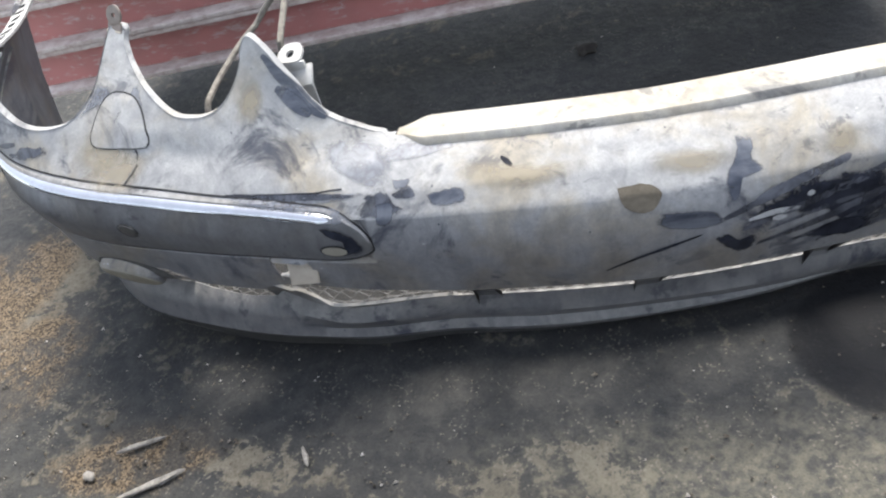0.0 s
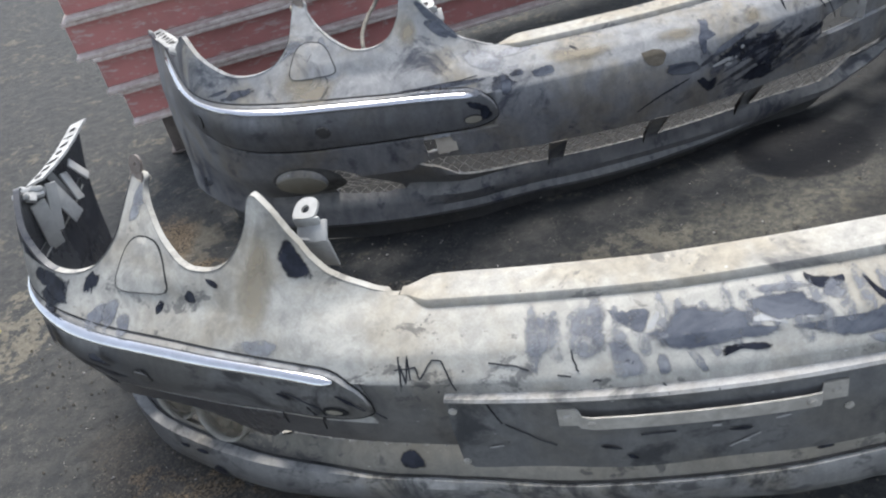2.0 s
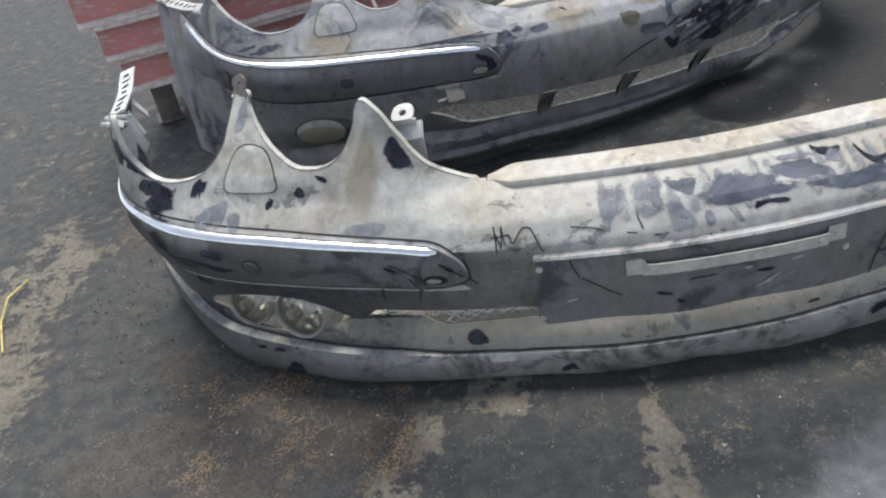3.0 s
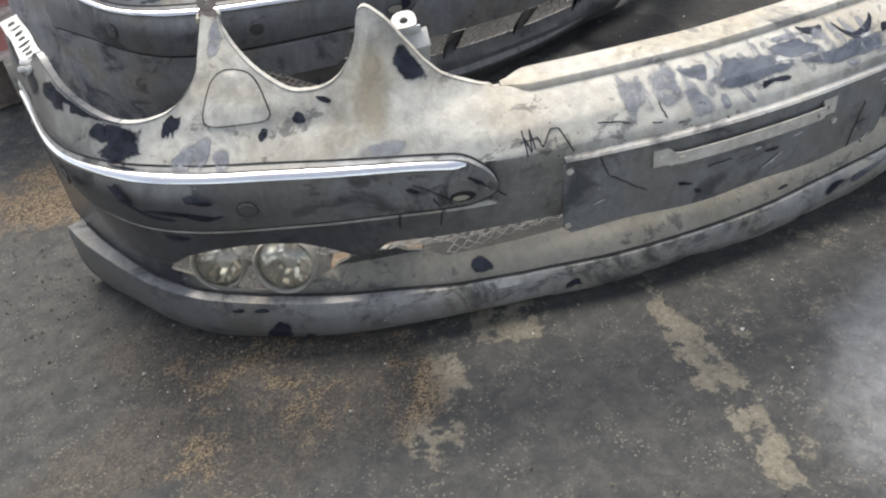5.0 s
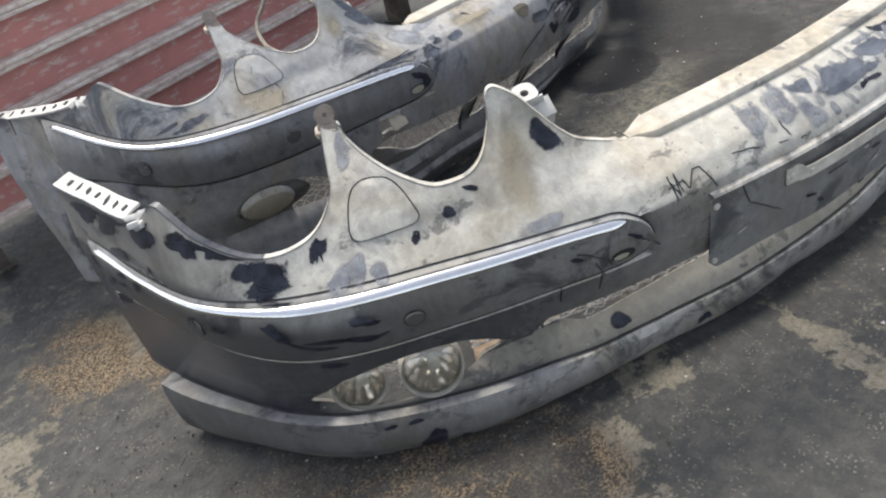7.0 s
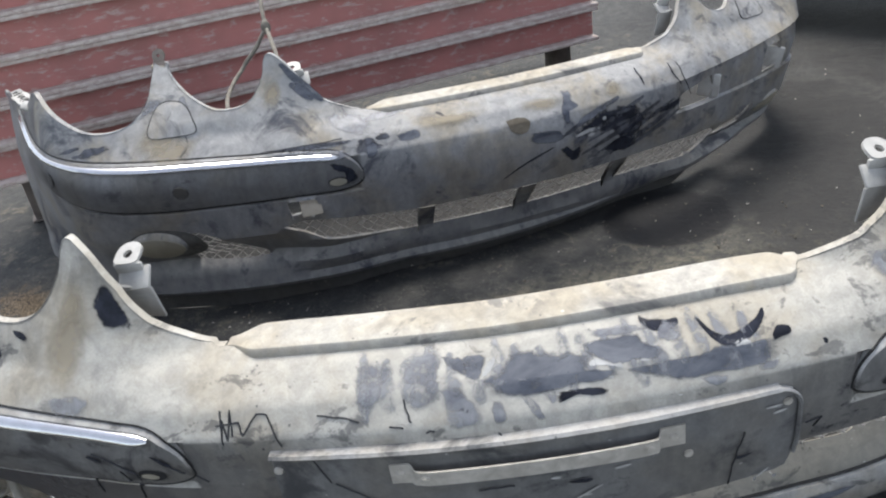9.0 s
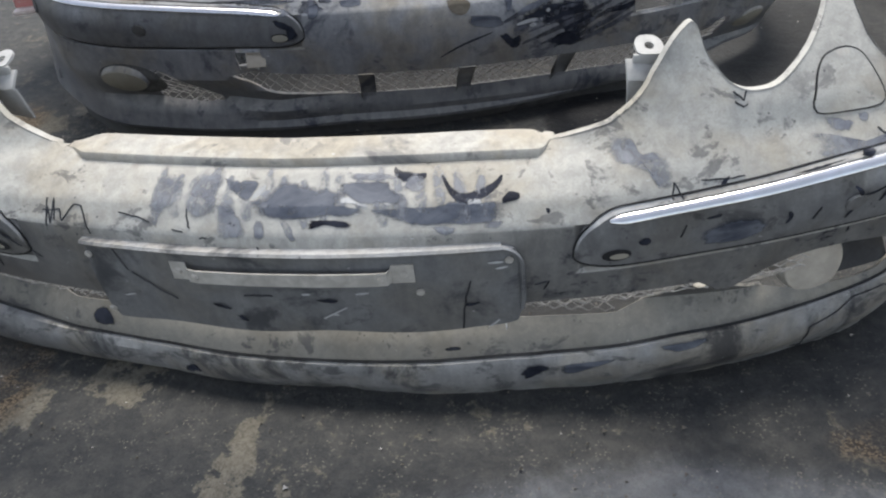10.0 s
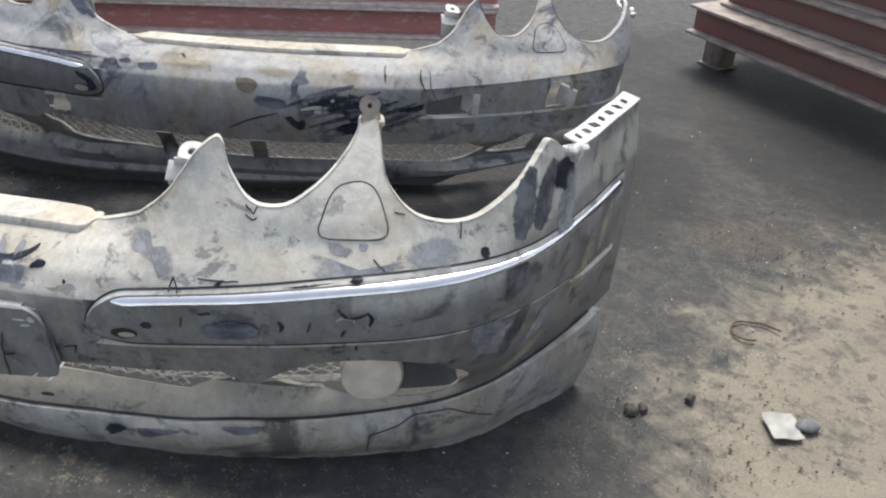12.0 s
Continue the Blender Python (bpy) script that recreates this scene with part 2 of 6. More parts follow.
ss.set(Base_Color=ss.mix(ss.ramp(ss.noise(uv, 38, 5, 0.65, 0.6), 0.35, 0.65), (0.018, 0.020, 0.028), (0.085, 0.090, 0.108)), Roughness=0.38,
       Alpha=ss.math("MULTIPLY", ss.ramp(fray1, 0.66, 0.80, 1.0, 0.0), ss.ramp(ss.noise(ss.coords(scale=(40, 40, 9)), 1.0, 4, 0.6, 0.4), 0.32, 0.55, 0.55, 0.95)))
soft_smear = ss.m
sf = Mat("rubbed_film")
fv = sf.coords()
fray2 = sf.math("ADD", sf.attr("rim"), sf.math("MULTIPLY", sf.math("SUBTRACT", sf.noise(sf.coords(scale=(1, 1, 1.5)), 36, 5, 0.62, 0.7), 0.5), 0.75))
wiped_to = sf.ramp(sf.noise(sf.coords(scale=(60, 60, 9)), 1.0, 4, 0.65, 0.5), 0.34, 0.62, 0.55, 0.9)
lost = sf.ramp(sf.noise(sf.coords(scale=(1, 1, 1.6)), 28, 5, 0.6, 1.2, 3.0), 0.38, 0.50, 0.45, 1.0)
sf.set(Base_Color=sf.mix(sf.ramp(sf.noise(fv, 30, 5, 0.66, 0.8), 0.36, 0.62), (0.135, 0.142, 0.165), (0.235, 0.240, 0.252)), Roughness=0.5,
       Alpha=sf.math("MULTIPLY", sf.ramp(fray2, 0.62, 0.98, 1.0, 0.0), sf.math("MULTIPLY", wiped_to, lost)))
film_mat = sf.m
nv = Mat("blue_grey_wipe")
nvv = nv.coords()
fray4 = nv.math("ADD", nv.attr("rim"), nv.math("MULTIPLY", nv.math("SUBTRACT", nv.noise(nv.coords(scale=(1, 1, 1.6)), 44, 6, 0.66, 0.8), 0.5), 0.55))
sweep = nv.noise(nv.coords(scale=(9, 9, 46)), 1.0, 5, 0.66, 0.8)
nv.set(Base_Color=nv.mix(nv.ramp(nv.math("ADD", nv.math("MULTIPLY", sweep, 0.6), nv.math("MULTIPLY", nv.noise(nvv, 24, 5, 0.65, 0.8), 0.4)), 0.36, 0.64), (0.028, 0.034, 0.052), (0.125, 0.134, 0.155)), Roughness=0.42,
       Alpha=nv.math("MULTIPLY", nv.ramp(fray4, 0.74, 0.98, 1.0, 0.0), nv.ramp(nv.noise(nv.coords(scale=(1, 1, 2.0)), 30, 6, 0.7, 1.2, 5.0), 0.30, 0.46, 0.45, 0.93)))
navy_mat = nv.m
vw = Mat("faint_blue_wipe")
fray5 = vw.math("ADD", vw.attr("rim"), vw.math("MULTIPLY", vw.math("SUBTRACT", vw.noise(vw.coords(scale=(1, 1, 0.5)), 60, 5, 0.65, 0.6), 0.5), 1.1))
vw.set(Base_Color=vw.mix(vw.noise(vw.coords(), 40, 4), (0.13, 0.14, 0.165), (0.26, 0.265, 0.275)), Roughness=0.5,
       Alpha=vw.math("MULTIPLY", vw.ramp(fray5, 0.25, 1.0, 0.75, 0.0), vw.ramp(vw.noise(vw.coords(scale=(90, 90, 9)), 1.0, 4, 0.65, 0.4), 0.36, 0.60, 0.15, 1.0)))
veil_mat = vw.m
chalk_mat = simple("chalky_scuff", (0.42, 0.42, 0.41), 0.8, 0.0, 0.75, 60, 0.2)
mud_dark = simple("dried_brown_mud", (0.115, 0.098, 0.072), 0.95, 0.0, 0.7, 70, 0.5)
st = Mat("tan_mud_stain")
tv = st.coords()
fray3 = st.math("ADD", st.attr("rim"), st.math("MULTIPLY", st.math("SUBTRACT", st.noise(tv, 40, 5, 0.7, 0.5), 0.5), 1.0))
st.set(Base_Color=st.mix(st.noise(tv, 60, 4), (0.36, 0.31, 0.225), (0.26, 0.225, 0.165)), Roughness=0.9,
       Alpha=st.math("MULTIPLY", st.ramp(fray3, 0.2, 1.05, 1.0, 0.0), 0.6))
mud_mat = st.m

# red primer on the girders, chipped and dusty
rm = Mat("red_primer_steel")
rv = rm.coords()
rn = rm.noise(rm.coords(scale=(0.3, 1, 1)), 70, 6, 0.72, 0.3)
rcol = rm.mix(rm.ramp(rm.noise(rv, 7, 4), 0.35, 0.7), (0.47, 0.180, 0.165), (0.37, 0.150, 0.137))
rcol = rm.mix(rm.ramp(rn, 0.53, 0.63, 0.0, 0.8), rcol, (0.50, 0.40, 0.37))
rcol = rm.mix(rm.ramp(rm.up(), 0.5, 0.9, 0.10, 0.85), rcol, (0.30, 0.24, 0.20))
rm.set(Base_Color=rcol, Roughness=0.7)
rm.bump(rn, 0.25, 0.001)
red_mat = rm.m
# darker red and edge for the second stack: its shade is in the colour
shaded_red = simple("shaded_red_primer", (0.13, 0.045, 0.040), 0.75, 0.0, 0.6, 14, 0.2, (0.20, 0.16, 0.13), 0.5)
shaded_edge = simple("shaded_flange_edge", (0.24, 0.20, 0.17), 0.75, 0.0, 0.55, 20, 0.2)
fe = Mat("worn_flange_edge")
ev = fe.coords()
fe.set(Base_Color=fe.mix(fe.ramp(fe.noise(ev, 40, 5, 0.7), 0.35, 0.65), (0.58, 0.51, 0.46), (0.40, 0.31, 0.27)), Roughness=0.75)
edge_mat = fe.m

# oil-stained yard: (x, y, half-length, half-width, turn in degrees)
# dark oil; the patches by the second stack also paint its shadow
DARK = [(-1.22, 0.33, 0.20, 0.20, 0), (0.70, 0.75, 0.22, 0.40, -20), (0.72, 0.15, 0.16, 0.30, 0), (0.95, 0.85, 0.10, 0.25, -35), (-0.55, -0.32, 0.16, 0.14, 20), (-0.95, 0.18, 0.14, 0.12, 0), (0.15, -0.22, 0.22, 0.10, 0), (0.62, 0.45, 0.20, 0.55, -18), (-0.55, 0.56, 0.30, 0.10, 15), (-1.22, 0.0, 0.16, 0.22, 20), (-1.12, 0.22, 0.16, 0.16, 0), (-0.3, 1.25, 0.8, 0.25, 18), (0.70, 1.35, 0.36, 0.60, 0), (1.25, 1.55, 0.60, 0.40, -42), (0.45, 1.15, 0.5, 0.16, 25), (1.2, 2.6, 1.2, 0.6, 0)]
# oil mixed with painted shade inside and behind the bumpers and under the girders
OIL_SHADE = [(0.42, 0.88, 0.20, 0.20, 0), (0.12, 0.94, 0.45, 0.10, 25), (-0.75, 1.0, 0.3, 0.24, 20), (0.55, 1.15, 0.30, 0.42, -10), (0.45, 0.70, 0.16, 0.2, 0), (0.85, 2.1, 0.5, 0.5, 0), (-0.10, 1.10, 0.62, 0.24, 17), (-0.2, 0.33, 0.55, 0.16, 5), (0.30, 0.42, 0.26, 0.20, 30), (1.15, 1.80, 0.70, 0.28, -42), (1.10, 1.40, 0.40, 0.22, -42), (0.2, 1.45, 0.6, 0.2, 19), (-0.48, 0.82, 0.46, 0.15, 22), (0.12, 1.02, 0.30, 0.14, 22), (-0.50, 0.12, 0.42, 0.12, 0), (0.02, 0.12, 0.45, 0.12, 0)]
LIGHT = [(1.29, 0.36, 0.46, 0.66, -14), (-0.55, -0.07, 0.08, 0.06, 0), (0.80, -0.12, 0.10, 0.05, 20), (0.66, -0.20, 0.07, 0.05, -35), (-0.71, -0.2, 0.05, 0.13, -30), (0.92, 1.71, 0.12, 0.08, 30), (-0.35, -0.34, 0.035, 0.20, -6), (-1.50, 0.35, 0.12, 0.34, 0), (-1.22, 0.68, 0.12, 0.12, 0), (-0.25, 0.50, 0.16, 0.06, 10), (0.40, 1.65, 0.10, 0.12, 0), (-0.62, 0.45, 0.12, 0.05, 10)]
BROWN = [(0.52, -0.10, 0.10, 0.04, 5), (-1.08, -0.11, 0.20, 0.07, 0), (-0.84, -0.06, 0.16, 0.06, 0), (-1.28, 0.70, 0.10, 0.16, 0), (-0.97, 0.0, 0.24, 0.10, -38), (-1.04, -0.12, 0.16, 0.09, -38), (-0.84, -0.10, 0.16, 0.11, -30), (-1.12, 0.52, 0.10, 0.13, 0), (-0.8, 0.42, 0.13, 0.06, 20), (0.92, 0.95, 0.16, 0.07, 20)]
SLICK = [(0.22, -0.44, 0.46, 0.25, 9)]
PUDDLE = [(0.15, 0.785, 0.122, 0.108, 10)]
gm = Mat("oil_stained_yard")
gv = gm.coords()
big, mid, fine = gm.noise(gv, 1.7, 5, 0.6, 0.5), gm.noise(gv, 8, 5, 0.62, 0.5, 4.0), gm.noise(gv, 75, 5, 0.7)
crumb = gm.noise(gv, 30, 6, 0.68, 0.4, 6.0)
wob = gm.math("MULTIPLY", gm.math("SUBTRACT", gm.noise(gv, 7, 7, 0.72, 0.6, 2.0), 0.5), 1.7)


def blobs(rows, wild=1.0, soft=0.45):
    total = None
    for x, y, a, b, turn in rows:
        mp = gm.t.nodes.new("ShaderNodeMapping")
        mp.vector_type = "TEXTURE"
        mp.inputs["Location"].default_value = (x, y, 0)
        mp.inputs["Rotation"].default_value = (0, 0, radians(turn))
        mp.inputs["Scale"].default_value = (a, b, 1)
        gm.t.links.new(gv, mp.inputs["Vector"])
        ln = gm.t.nodes.new("ShaderNodeVectorMath")
        ln.operation = "LENGTH"
        gm.t.links.new(mp.outputs["Vector"], ln.inputs[0])
        one = gm.ramp(gm.math("ADD", ln.outputs["Value"], gm.math("MULTIPLY", wob, wild)), 1.2 - soft, 1.2, 1.0, 0.0)
        total = one if total is None else gm.math("MAXIMUM", total, one)
    return total


light, oil_and_shadow, brown, slick = blobs(LIGHT), blobs(DARK), blobs(BROWN), blobs(SLICK, 0.22, 0.3)
puddle, oil_shade = blobs(PUDDLE, 0.16, 0.16), blobs(OIL_SHADE, 0.6, 0.5)
field = gm.math("ADD", gm.math("ADD", gm.math("MULTIPLY", mid, 0.55), gm.math("MULTIPLY", crumb, 0.50)), gm.math("MULTIPLY", gm.math("SUBTRACT", fine, 1.25), 0.20))
field = gm.math("ADD", field, gm.math("MULTIPLY", gm.math("SUBTRACT", big, 0.5), 0.30))
field = gm.math("ADD", field, gm.math("SUBTRACT", gm.math("MULTIPLY", light, 0.13), gm.math("MULTIPLY", oil_and_shadow, 0.14)))
blot = gm.noise(gv, 38, 5, 0.6, 0.5, 12.0)
field = gm.math("ADD", field, gm.math("MULTIPLY", gm.math("SUBTRACT", blot, 0.5), 0.34))
leaf = gm.noise(gv, 110, 5, 0.65, 1.6, 14.0)
field = gm.math("ADD", field, gm.math("MULTIPLY", gm.math("SUBTRACT", leaf, 0.5), 0.16))
bare = gm.math("MULTIPLY", gm.ramp(field, 0.440, 0.500), gm.mixf(puddle, 1.0, 0.06))
sooty = gm.mix(gm.ramp(crumb, 0.35, 0.68), (0.036, 0.037, 0.037), (0.060, 0.059, 0.055))
dusty = gm.mix(gm.ramp(fine, 0.3, 0.7), (0.078, 0.072, 0.058), (0.138, 0.126, 0.101))
pale = blobs(LIGHT[:1])
dusty = gm.mix(gm.math("ADD", gm.ramp(light, 0.6, 1.0, 0.0, 0.25), gm.ramp(pale, 0.6, 1.0, 0.0, 0.45)), dusty, gm.mix(gm.ramp(mid, 0.35, 0.65), (0.150, 0.137, 0.112), (0.245, 0.220, 0.172)))
dusty = gm.mix(gm.ramp(leaf, 0.52, 0.62, 0.0, 0.45), dusty, (0.050, 0.046, 0.036))
base = gm.mix(bare, sooty, dusty)
base = gm.mix(gm.math("MULTIPLY", pale, gm.ramp(crumb, 0.30, 0.62, 0.35, 0.85)), base, gm.mix(mid, (0.125, 0.112, 0.090), (0.205, 0.184, 0.145)))
cells = gm.t.nodes.new("ShaderNodeTexVoronoi")
cells.inputs["Scale"].default_value = 380
gm.t.links.new(gv, cells.inputs["Vector"])
tone = gm.t.nodes.new("ShaderNodeSeparateColor")
gm.t.links.new(cells.outputs["Color"], tone.inputs["Color"])
grains = gm.mix(gm.ramp(tone.outputs["Red"], 0.2, 0.95), (0.040, 0.031, 0.023), (0.190, 0.145, 0.095))
base = gm.mix(gm.math("MULTIPLY", brown, gm.ramp(field, 0.33, 0.47, 0.2, 0.95)), base, grains)
olive = blobs([(0.02, 0.55, 0.42, 0.13, 14), (0.36, 0.42, 0.20, 0.18, 0)], 1.2, 0.9)
base = gm.mix(gm.math("MULTIPLY", olive, gm.ramp(gm.math("ADD", gm.math("MULTIPLY", blot, 0.5), gm.math("MULTIPLY", fine, 0.5)), 0.40, 0.60, 0.0, 0.7)), base, (0.130, 0.122, 0.094))
base = gm.mix(gm.math("MULTIPLY", slick, gm.ramp(mid, 0.30, 0.55, 0.4, 0.9)), base, gm.mix(gm.ramp(crumb, 0.3, 0.7), (0.066, 0.069, 0.075), (0.128, 0.132, 0.139)))
base = gm.mix(gm.ramp(tone.outputs["Green"], 0.6, 1.0, 0.0, 0.32), base, gm.mix(0.6, base, (0.012, 0.012, 0.011)))
base = gm.mix(gm.math("MULTIPLY", gm.ramp(tone.outputs["Blue"], 0.90, 0.97), gm.ramp(gm.noise(gv, 20, 3, 0.5, 0, 8), 0.45, 0.6, 0.05, 0.5)), base, (0.19, 0.17, 0.14))
fleck = gm.ramp(gm.voronoi(gv, 62), 0.028, 0.055, 1.0, 0.0)
base = gm.mix(gm.math("MULTIPLY", fleck, gm.ramp(gm.noise(gv, 17, 2, 0.5, 0, 9), 0.66, 0.70)), base, (0.36, 0.34, 0.30))
base = gm.mix(gm.math("MULTIPLY", oil_shade, gm.ramp(mid, 0.35, 0.65, 0.86, 0.62)), base, (0.023, 0.023, 0.023))
base = gm.mix(gm.math("MULTIPLY", puddle, 0.88), base, gm.mix(fine, (0.010, 0.010, 0.011), (0.022, 0.022, 0.023)))
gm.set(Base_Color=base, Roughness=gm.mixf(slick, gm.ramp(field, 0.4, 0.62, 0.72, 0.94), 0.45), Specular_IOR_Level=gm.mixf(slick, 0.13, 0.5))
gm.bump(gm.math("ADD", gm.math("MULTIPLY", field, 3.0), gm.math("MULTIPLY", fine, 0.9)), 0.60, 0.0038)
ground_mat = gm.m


# mesh helpers
def part(name, bm, material, parent=None, label="", smooth=40):
    bmesh.ops.remove_doubles(bm, verts=bm.verts, dist=1e-6)
    me = bpy.data.meshes.new(name)
    bm.to_mesh(me)
    bm.free()
    me.materials.append(material)
    if smooth:
        for p in me.polygons:
            p.use_smooth = True
        me.set_sharp_from_angle(angle=radians(smooth))
    ob = new(name, me)
    ob.parent = parent
    if label:
        tagged(ob, label=label)
    return ob


def thing(name, m, label, category, group="", kind=""):
    ob = new(name)
    ob.matrix_world = m
    ob.empty_display_size = 0.05
    return tagged(ob, label, category, group, kind)


def loft(bm, rings, closed=True, caps=True):
    """Skin between rings of equal length."""
    vs = [[bm.verts.new(p) for p in r] for r in rings]
    n = len(rings[0])
    for a, b in zip(vs, vs[1:]):
        for i in range(n if closed else n - 1):
            j = (i + 1) % n
            bm.faces.new((a[i], a[j], b[j], b[i]))
    if caps and closed:
        bm.faces.new(vs[0][::-1])
        bm.faces.new(vs[-1])
    return vs


def tube(bm, pts, r, sides=6):
    """A round bar along points; r is one radius or one for each point."""
    P = [Vector(p) for p in pts]
    rings = []
    for i, p in enumerate(P):
        d = (P[min(i + 1, len(P) - 1)] - P[max(i - 1, 0)]).normalized()
        a = d.cross(Vector((0.13, 0.21, 1))).normalized()
        b = d.cross(a)
        k = r[i] if isinstance(r, (list, tuple)) else r
        rings.append([p + (a * math.cos(2 * math.pi * s / sides) + b * math.sin(2 * math.pi * s / sides)) * k for s in range(sides)])
    loft(bm, rings)


def block(bm, size, m=Matrix(), bevel=0.0):
    r = bmesh.ops.create_cube(bm, size=1, matrix=m @ Matrix.Diagonal((*size, 1)))
    if bevel:
        es = list({e for v in r["verts"] for e in v.link_edges})
        bmesh.ops.bevel(bm, geom=es, offset=bevel, segments=2, affect="EDGES", profile=0.5)


def disc(bm, m, r, depth, sides=28, bevel=0.0):
    q = bmesh.ops.create_cone(bm, cap_ends=True, segments=sides, radius1=r, radius2=r, depth=depth, matrix=m)
    if bevel:
        es = [e for e in {e for v in q["verts"] for e in v.link_edges} if len(e.link_faces) == 2 and any(len(f.verts) > 4 for f in e.link_faces)]
        bmesh.ops.bevel(bm, geom=es, offset=bevel, segments=2, affect="EDGES")


def thicken(bm, t):
    """Give an open sheet the thickness t behind its faces."""
    bm.normal_update()
    old_v, old_f = list(bm.verts), list(bm.faces)
    rim = [e for e in bm.edges if len(e.link_faces) == 1]
    twin = {v: bm.verts.new(v.co - v.normal * t) for v in old_v}
    for f in old_f:
        bm.faces.new([twin[v] for v in reversed(f.verts)])
    for e in rim:
        loop = e.link_loops[0]
        a, b = loop.vert, loop.link_loop_next.vert
        bm.faces.new((b, a, twin[a], twin[b]))


# the bumper's form: a plan curve at the chrome's height, and how far the skin lies behind it at each height
PLAN = [(0, -.163), (.12, -.158), (.26, -.140), (.385, -.112), (.5, -.066), (.62, -.009), (.70, .031), (.755, .066), (.795, .106), (.828, .16), (.868, .262), (.90, .36), (.922, .44), (.940, .53)]


def even_curve(points, n):
    P = np.array(points, float)
    P = np.vstack([2 * P[0] - P[1], P, 2 * P[-1] - P[-2]])
    out = []
    for i in range(1, len(P) - 2):
        a, b, c, d = P[i - 1:i + 3]
        for t in np.linspace(0, 1, 24, endpoint=False):
            out.append(.5 * (2 * b + (c - a) * t + (2 * a - 5 * b + 4 * c - d) * t**2 + (3 * b - a - 3 * c + d) * t**3))
    out = np.array(out + [P[-2]])
    s = np.r_[0, np.cumsum(np.hypot(*np.diff(out, axis=0).T))]
    g = np.linspace(0, s[-1], n)
    return g - s[-1] / 2, np.c_[np.interp(g, s, out[:, 0]), np.interp(g, s, out[:, 1])]


ARC, CURVE = even_curve([(-x, y) for x, y in PLAN[:0:-1]] + PLAN, 801)
TANGENT = np.gradient(CURVE, axis=0)
TANGENT /= np.hypot(*TANGENT.T)[:, None]
INWARD = np.c_[-TANGENT[:, 1], TANGENT[:, 0]]
LEVELS = [0, .03, .06, .095, .112, .135, .165, .19, .25, .30, .325, .35, .37, .385, .41, .45, .51]
STATIONS = [0, 0.15, 0.3, 0.45, 0.6, 0.75, 0.9, 1.2]
# how far the skin lies back at each level, station by station
AT_PLATE = [0.110, 0.096, 0.090, 0.104, 0.128, 0.138, 0.128, 0.035, 0.018, 0.018, 0.030, 0.053, 0.088, 0.138, 0.158, 0.168, 0.175]
BESIDE_PLATE = [0.101, 0.088, 0.086, 0.102, 0.126, 0.138, 0.128, 0.038, 0.020, 0.018, 0.029, 0.051, 0.086, 0.136, 0.158, 0.168, 0.175]
AT_GRILLE = [0.102, 0.088, 0.085, 0.098, 0.116, 0.132, 0.122, 0.036, 0.022, 0.016, 0.021, 0.040, 0.074, 0.120, 0.148, 0.164, 0.175]
AT_PRONG = [0.090, 0.066, 0.057, 0.066, 0.078, 0.096, 0.082, 0.024, 0.012, 0.006, 0.003, 0.017, 0.034, 0.052, 0.076, 0.101, 0.118]
AT_FOG = [0.074, 0.042, 0.033, 0.039, 0.042, 0.062, 0.036, 0.008, -0.004, -0.015, -0.021, -0.003, 0.017, 0.034, 0.047, 0.080, 0.130]
AT_CORNER = [0.070, 0.041, 0.029, 0.032, 0.034, 0.049, 0.024, -0.000, -0.016, -0.029, -0.037, -0.024, -0.006, 0.008, 0.028, 0.062, 0.120]
AT_WING = [0.058, 0.039, 0.029, 0.027, 0.026, 0.023, 0.011, -0.000, -0.013, -0.023, -0.029, -0.028, -0.026, -0.024, -0.017, -0.005, 0.017]
AT_REAR = [0.006, -0.002, -0.005, -0.004, -0.003, -0.000, 0.000, 0.000, 0.000, 0.001, 0.003, 0.005, 0.009, 0.012, 0.017, 0.022, 0.030]
DEPTHS = np.array([AT_PLATE, BESIDE_PLATE, AT_GRILLE, AT_PRONG, AT_FOG, AT_CORNER, AT_WING, AT_REAR])
CROWN = [(0, .380), (.29, .381), (.335, .385), (.37, .397), (.402, .411), (.42, .425), (.437, .441), (.457, .464), (.474, .484), (.490, .497), (.502, .503), (.510, .500), (.515, .488), (.519, .466), (.535, .438), (.556, .4245), (.583, .4215), (.608, .426),
         (.643, .4455), (.672, .469), (.690, .489), (.696, .503), (.720, .503), (.7185, .485), (.7185, .466), (.729, .438), (.752, .416), (.785, .4085), (.82, .412), (.853, .427), (.90, .457), (.937, .479), (.952, .481), (.968, .470), (.984, .458), (1.0, .452), (1.04, .445), (1.1, .437), (1.2, .430), (1.29, .426)]
CROWN = even_curve(CROWN, 420)[1]
CU, CZ = np.maximum.accumulate(CROWN[:, 0] + np.arange(420) * 1e-7).round(6).tolist(), CROWN[:, 1].round(5).tolist()

SLIM = np.interp(CU, [.29, .335, .365, .39, .415, .445, .468, .486, .50, .512, .53], [0, 0, .004, .007, .012, .016, .016, .013, .012, .008, 0]).tolist()


def crown(u):
    """The height of the top edge; one side's inner prong is slimmer and leans outwards."""
    if u > 0:
        u -= float(np.interp(u, [.40, .46, .53, .60], [0, .010, .012, 0]))
    return float(np.interp(abs(u), CU, CZ)) - (float(np.interp(u, CU, SLIM)) if u > 0 else 0.0)


def ease(x):
    x = min(max(x, 0.0), 1.0)
    return x * x * (3 - 2 * x)


def plate_off(form, u, z):
    """The number-plate panel tucks in towards its foot."""
    return form.depth(u, z) - float(np.interp(z, [.15, .185, .25, .305, .32], [.032, .021, .015, .015, .018]))


